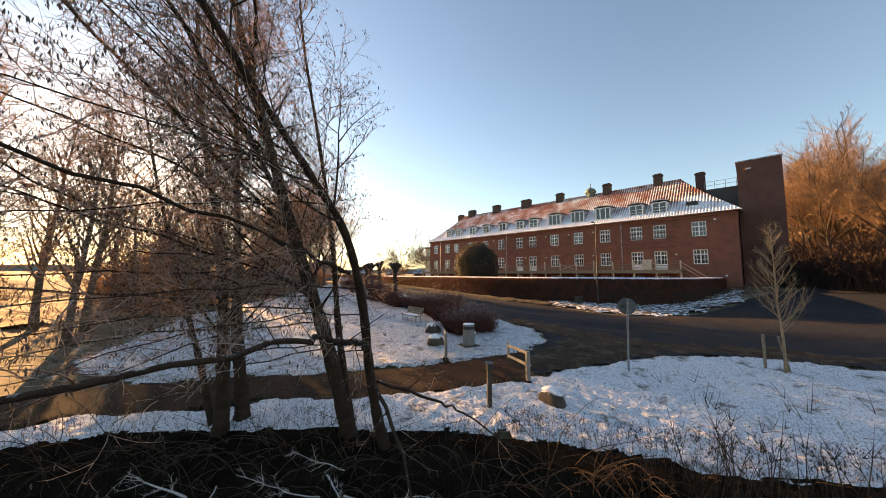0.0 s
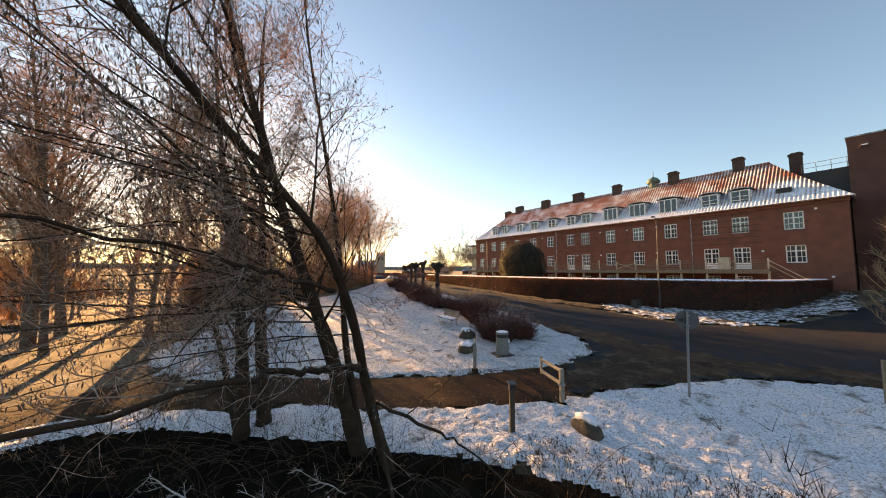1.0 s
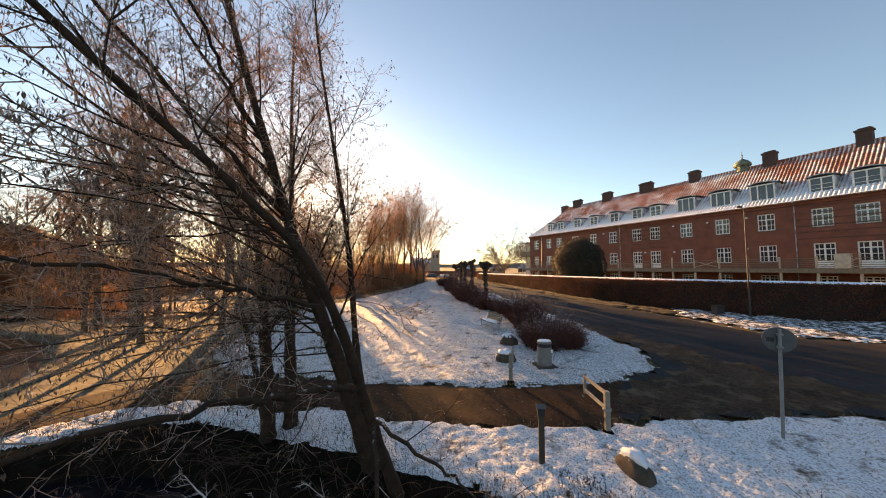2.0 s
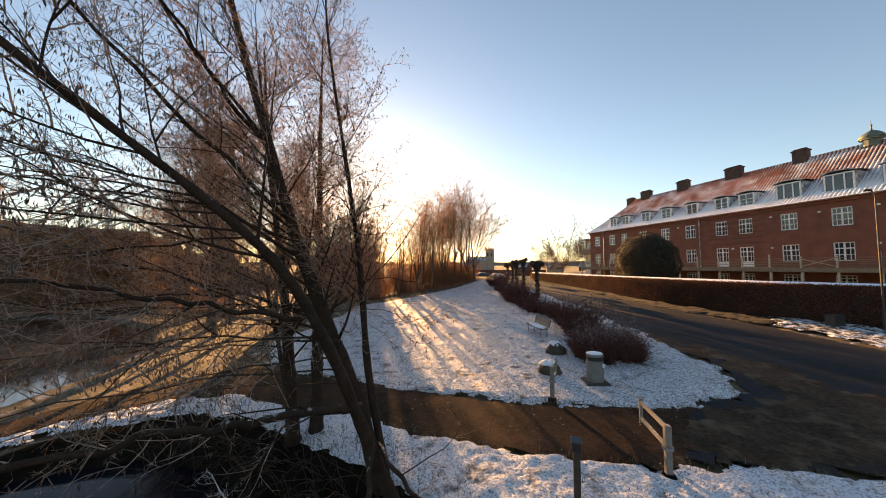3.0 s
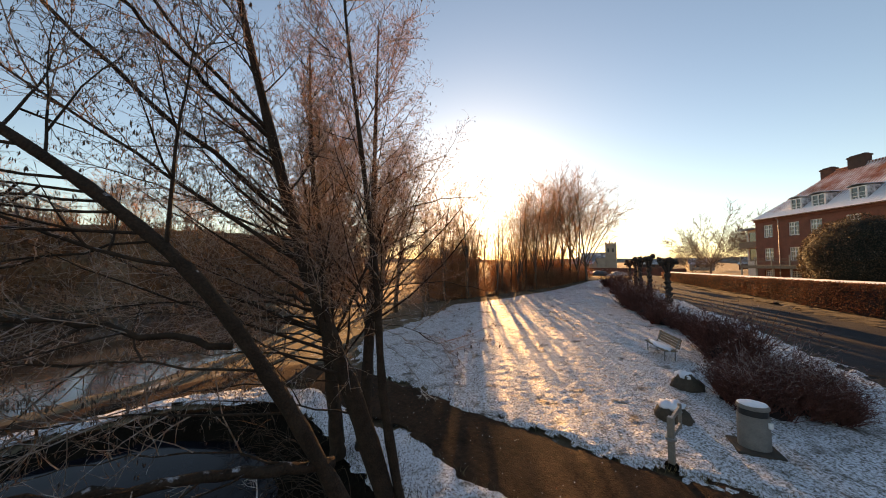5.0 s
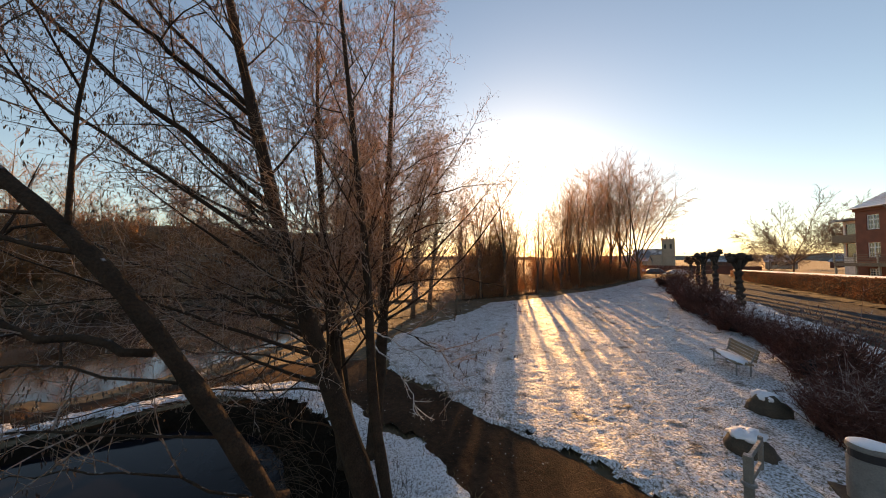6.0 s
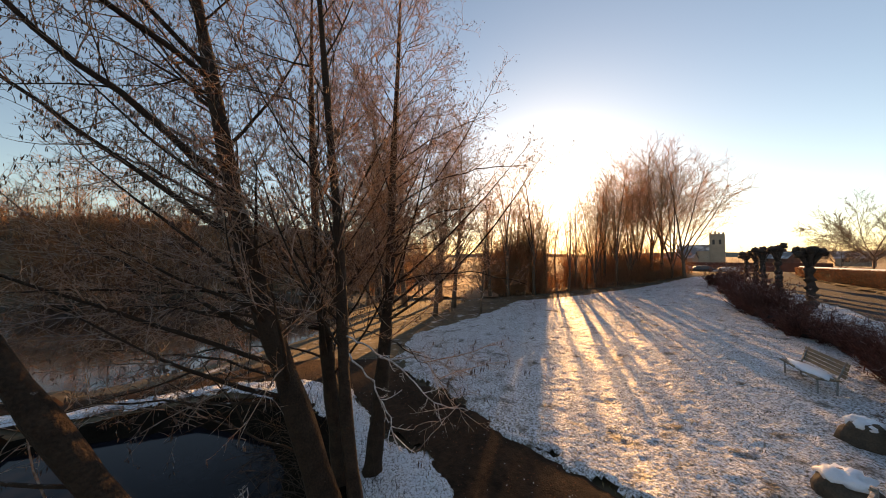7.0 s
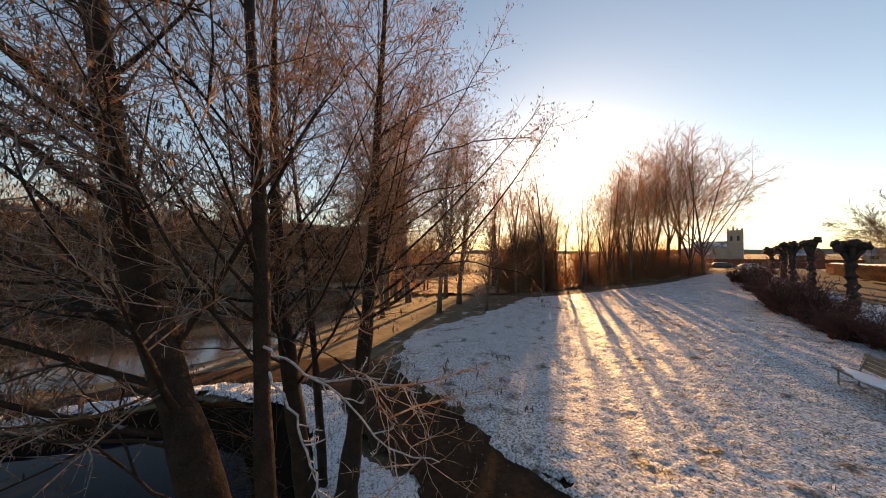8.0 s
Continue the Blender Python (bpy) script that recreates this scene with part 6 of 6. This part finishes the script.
# arching brambles on the dark bank
s = Shape()
rr = random.Random(90)
for _ in range(300):
    t = rr.random()
    a, b = rr.choice([((3.8, 6.2), (-1, 6.9)), ((-1, 6.9), (-5.2, 7.4)), ((-5.2, 7.4), (-10, 6.8))])
    p = Vector((a[0] + (b[0] - a[0]) * t, a[1] + (b[1] - a[1]) * t + rr.uniform(-0.9, 0.3), 0))
    p.z = land_at(p.x, p.y)
    pts = curve(p, (rr.uniform(-1, 1), rr.uniform(-1.2, 0.2), rr.uniform(0.5, 1.2)), rr.uniform(0.7, 1.9), rr, 7, 0.18, -0.16)
    s.tube(pts, [0.009 * (1 - 0.6 * j / 7) for j in range(8)], 4, cap=False)
    for _ in range(5):
        q, d = at(pts, rr.uniform(0.2, 1))
        twig(s, q, side_way(d, rr, 50), rr.uniform(0.1, 0.35), 0.004, rr)
tagged(new("brambles", s.mesh("brambles", m_stem)), "frosted bramble canes hanging over the dark bank", "brambles", kind="stuff")

# grass blades that stand out of the snow
def blades(name, label, outline, count, seed, low=0.05, high=0.13, edge=None):
    r = random.Random(seed)
    xs, ys = [p[0] for p in outline], [p[1] for p in outline]
    X = np.array([r.uniform(min(xs), max(xs)) for _ in range(count * 3)])
    Y = np.array([r.uniform(min(ys), max(ys)) for _ in range(count * 3)])
    d, inside = line_distance(X, Y, outline)
    ok = inside & ((d < edge * (0.5 + np.abs(grain(X, Y, 1.0, 6)))) if edge else (grain(X, Y, 0.6, 9) > 0.1))
    X, Y = X[ok][:count], Y[ok][:count]
    Z = land(X, Y) + 0.03
    s = Shape()
    for x, y, z in zip(X, Y, Z):
        a = r.uniform(0, 6.28)
        h, w = r.uniform(low, high), r.uniform(0.004, 0.009)
        lx, ly = r.gauss(0, 0.5) * h, r.gauss(0, 0.5) * h
        dx, dy = math.cos(a) * w, math.sin(a) * w
        s.poly((x - dx, y - dy, z), (x + dx, y + dy, z), (x + lx * .5 + dx * .7, y + ly * .5 + dy * .7, z + h * .6), (x + lx * .5 - dx * .7, y + ly * .5 - dy * .7, z + h * .6))
        s.poly((x + lx * .5 - dx * .7, y + ly * .5 - dy * .7, z + h * .6), (x + lx * .5 + dx * .7, y + ly * .5 + dy * .7, z + h * .6), (x + lx, y + ly, z + h))
    return tagged(new(name, s.mesh(name, m_grass)), label, "grass", kind="stuff")


blades("lawn_grass", "frosted grass blades standing out of the snow", [p for p in ISLAND if p[1] < 30], 15000, 101)
blades("bank_grass", "grass blades standing out of the snow by the pond", LAWN, 9000, 102)
blades("rim_grass", "frosted grass along the rim of the lawn", LAWN, 14000, 103, 0.06, 0.16, edge=0.35)
blades("path_rim_grass", "frosted grass along the rim of the path", [p for p in ISLAND if p[1] < 30], 15000, 104, 0.05, 0.14, edge=0.3)

# fallen leaves and crumbs of snow on the path
rl = random.Random(105)
X, Y = np.array([rl.uniform(-13, 5) for _ in range(5200)]), np.array([rl.uniform(8.8, 14) for _ in range(5200)])
d, inside = line_distance(X, Y, TRACK)
ok = inside & (d > 0.12)
for name, label, mat, lo, hi in (("path_leaves", "fallen brown leaves scattered on the gravel path", m_beech, 0, 900), ("path_crumbs", "crumbs of snow scattered on the gravel path", m_purewhite, 900, 1120)):
    s = Shape()
    for x, y in zip(X[ok][lo:hi], Y[ok][lo:hi]):
        z, a, r = land_at(x, y) + 0.05, rl.uniform(0, 6.28), rl.uniform(0.008, 0.024) * (1 if lo == 0 else 0.7)
        u, v = Vector((math.cos(a), math.sin(a), rl.uniform(-.3, .3))) * r, Vector((-math.sin(a), math.cos(a), rl.uniform(-.3, .3))) * r * 0.6
        p = Vector((x, y, z))
        s.poly(p - u, p - v + Vector((0, 0, r * 0.3)), p + u, p + v + Vector((0, 0, r * 0.2)))
    tagged(new(name, s.mesh(name, mat)), label, "litter", kind="stuff")

# ---- spruce in the wood ----
def spruce(x, y, h, seed):
    r = random.Random(seed)
    ob = thing("spruce_tree", "dark slender spruce standing in the leafless wood", "tree", put(x, y, 0))
    part("trunk", Shape().tube([(0, 0, -0.2), (0, 0, h)], [0.16, 0.02], 7), m_farbark, ob)
    s = Shape()
    z = h * 0.06
    while z < h * 0.98:
        reach = 0.24 * (h - z) ** 0.92 + 0.15
        for a in range(9):
            w = r.uniform(0, 6.28)
            d = Vector((math.cos(w), math.sin(w), -0.25))
            q = Vector((0, 0, z))
            for k in range(5):
                c = q + d * reach * (k + 0.6) / 5 * r.uniform(0.8, 1.1)
                u = Vector((-d.y, d.x, r.uniform(-.3, .3))) * reach * 0.16 * r.uniform(0.6, 1.3)
                s.poly(c - u, c + d * reach * 0.2 + Vector((0, 0, -0.05)), c + u, c - d * reach * 0.15)
        z += h * 0.028
    part("foliage", s, m_evergreen, ob)
    tagged(ob.children[-1], kind="stuff")


spruce(-32.6, 36.6, 8.6, 1)
spruce(-29.0, 31.6, 7.2, 2)
# taller spruces added only to block the sun from the pond bank
spruce(-28.0, 34.1, 9.0, 3)
spruce(-30.6, 35.7, 9.4, 4)

# ---- far end of the street ----
def small_house(x, y, w, d, h, roof, rz, wall, label, base=None):
    z = land_at(x, y) if base is None else base
    ob = thing("cottage", label, "house", pose(x, y, z, 0, 0, rz), group="houses past the street")
    holes = [(-w * 0.32, -w * 0.12, 1.0, 2.2), (w * 0.12, w * 0.32, 1.0, 2.2)]
    part("front_wall", wall_with_openings(-w / 2, w / 2, -0.5, h, -d / 2, -d / 2 + 0.3, holes), wall, ob)
    part("side_wall", Shape().box(-w / 2, -w / 2 + 0.3, -d / 2 + 0.3, d / 2, -0.5, h), wall, ob)
    part("side_wall", Shape().box(w / 2 - 0.3, w / 2, -d / 2 + 0.3, d / 2, -0.5, h), wall, ob)
    part("back_wall", Shape().box(-w / 2 + 0.3, w / 2 - 0.3, d / 2 - 0.3, d / 2, -0.5, h), wall, ob)
    for x0, x1, z0, z1 in holes:
        part("window", Shape().box(x0, x1, -d / 2 + 0.12, -d / 2 + 0.2, z0, z1), m_glass, ob)
    o = 0.4
    g = Shape()
    g.poly((-w / 2 - o, -d / 2 - o, h - 0.1), (w / 2 + o, -d / 2 - o, h - 0.1), (w / 2 + o, 0, h + roof), (-w / 2 - o, 0, h + roof))
    g.poly((w / 2 + o, d / 2 + o, h - 0.1), (-w / 2 - o, d / 2 + o, h - 0.1), (-w / 2 - o, 0, h + roof), (w / 2 + o, 0, h + roof))
    rf = part("roof", g, m_slate, ob)
    sol = rf.modifiers.new("thick", "SOLIDIFY")
    sol.thickness = 0.2
    for sx in (-1, 1):
        gb = Shape().poly((sx * (w / 2 - 0.02), -d / 2, h), (sx * (w / 2 - 0.02), d / 2, h), (sx * (w / 2 - 0.02), 0, h + roof - 0.12))
        part("gable", gb, wall, ob)
    part("chimney", Shape().box(w * 0.2, w * 0.2 + 0.6, -0.3, 0.3, h + roof - 0.8, h + roof + 0.8), m_brickdark, ob)
    return ob


small_house(-72, 165, 10, 8, 2.6, 2.8, 10, m_farstone, "grey low house with a grey roof past the street", 1.6)
small_house(-45, 178, 9, 7, 2.4, 2.6, -15, m_brickdark, "brown brick house with a grey roof past the street", 1.6)
small_house(-29, 185, 9, 7, 2.4, 2.6, 25, m_farstone, "grey house with a grey roof past the street", 1.6)
small_house(-98, 180, 12, 8, 2.6, 2.6, 20, m_farstone, "long grey house with a grey roof past the wood", 1.8)
small_house(-10, 190, 10, 8, 2.6, 3.0, -30, m_brickdark, "dark brick house with a steep grey roof", 1.5)
garage = thing("garden_wall", "low dark wall closing the end of the street", "wall")
part("masonry", Shape().box(-12, 9, -0.2, 0.2, -0.6, 1.2), m_brickdark, garage, "", pose(-22, 80, 2.0, 0, 0, 12))

church = thing("church", "far pale church with a square battlemented tower", "church", pose(-72, 197, 2.2, 0, 0, 18))
part("nave", Shape().box(-15, -2, -4, 4, -2, 5.5), m_farstone, church)
part("nave_roof", Shape().poly((-15, -4.4, 5.3), (-2, -4.4, 5.3), (-2, 0, 8.6), (-15, 0, 8.6)).poly((-2, 4.4, 5.3), (-15, 4.4, 5.3), (-15, 0, 8.6), (-2, 0, 8.6)).poly((-15, -4, 5.5), (-15, 0, 8.6), (-15, 4, 5.5)), m_slate, church)
ct = part("tower", Shape().box(-2, 3.6, -2.8, 2.8, -1, 13.6), m_farstone, church)
for x in (-2, -0.1, 1.2, 2.8):
    part("merlon", Shape().box(x, x + 0.8, -2.8, -2.2, 13.6, 14.3 if x not in (-0.1,) else 14.9), m_farstone, ct)
for x in (-0.9, 1.5):
    part("bell_opening", Shape().box(x, x + 0.9, -2.85, -2.7, 8.5, 10.8), m_black, ct)


def car(x, y, rz, paint, label):
    ob = thing("car", label, "car", put(x, y, 0.02, rz), group="parked cars")
    prof = [(-2.1, 0.35), (-2.1, 0.85), (-1.35, 0.98), (-0.7, 1.45), (0.9, 1.48), (1.7, 1.0), (2.1, 0.92), (2.1, 0.35)]
    s = Shape()
    n = len(prof)
    for yy, k in ((-0.86, 1), (0.86, 1)):
        for px, pz in prof:
            s.v.append((px, yy * (0.86 if pz > 1.2 else 1), pz))
    s.f += [tuple(range(n)), tuple(reversed(range(n, 2 * n)))]
    s.f += [(i, n + i, n + (i + 1) % n, (i + 1) % n) for i in range(n)]
    bevel(part("body", s, paint, ob), 0.06, 2)
    gl = Shape()
    for yy in (-0.82, 0.82):
        gl.poly((-1.15, yy, 1.02), (1.5, yy, 1.04), (0.85, yy * 0.94, 1.4), (-0.65, yy * 0.94, 1.38))
    gl.poly((-1.33, -0.7, 1.03), (-1.33, 0.7, 1.03), (-0.76, 0.64, 1.41), (-0.76, -0.64, 1.41))
    gl.poly((1.69, -0.7, 1.05), (1.69, 0.7, 1.05), (1.0, 0.64, 1.43), (1.0, -0.64, 1.43))
    part("glass", gl, m_black, ob, "dark car windows")
    for wx in (-1.3, 1.3):
        for wy in (-0.8, 0.8):
            w = part("wheel", Shape().lathe([(0.31, -0.09), (0.33, -0.05), (0.33, 0.05), (0.31, 0.09)], 16), m_black, ob, "", pose(wx, wy, 0.33, 90))
            part("rim", Shape().lathe([(0.2, -0.1), (0.2, 0.1)], 12), m_galv, w)
    return ob


m_carwhite = material("car_white", (0.7, 0.7, 0.7), 0.3, vary=0.03)
m_cardark = material("car_dark", (0.05, 0.055, 0.06), 0.3, vary=0.1)
car(-25.6, 71.0, 35, m_cardark, "dark parked car at the end of the street")
car(-22.6, 72.5, 35, m_carwhite, "white parked car at the end of the street")
car(-28.4, 70.5, 35, m_carwhite, "pale parked car at the end of the street")
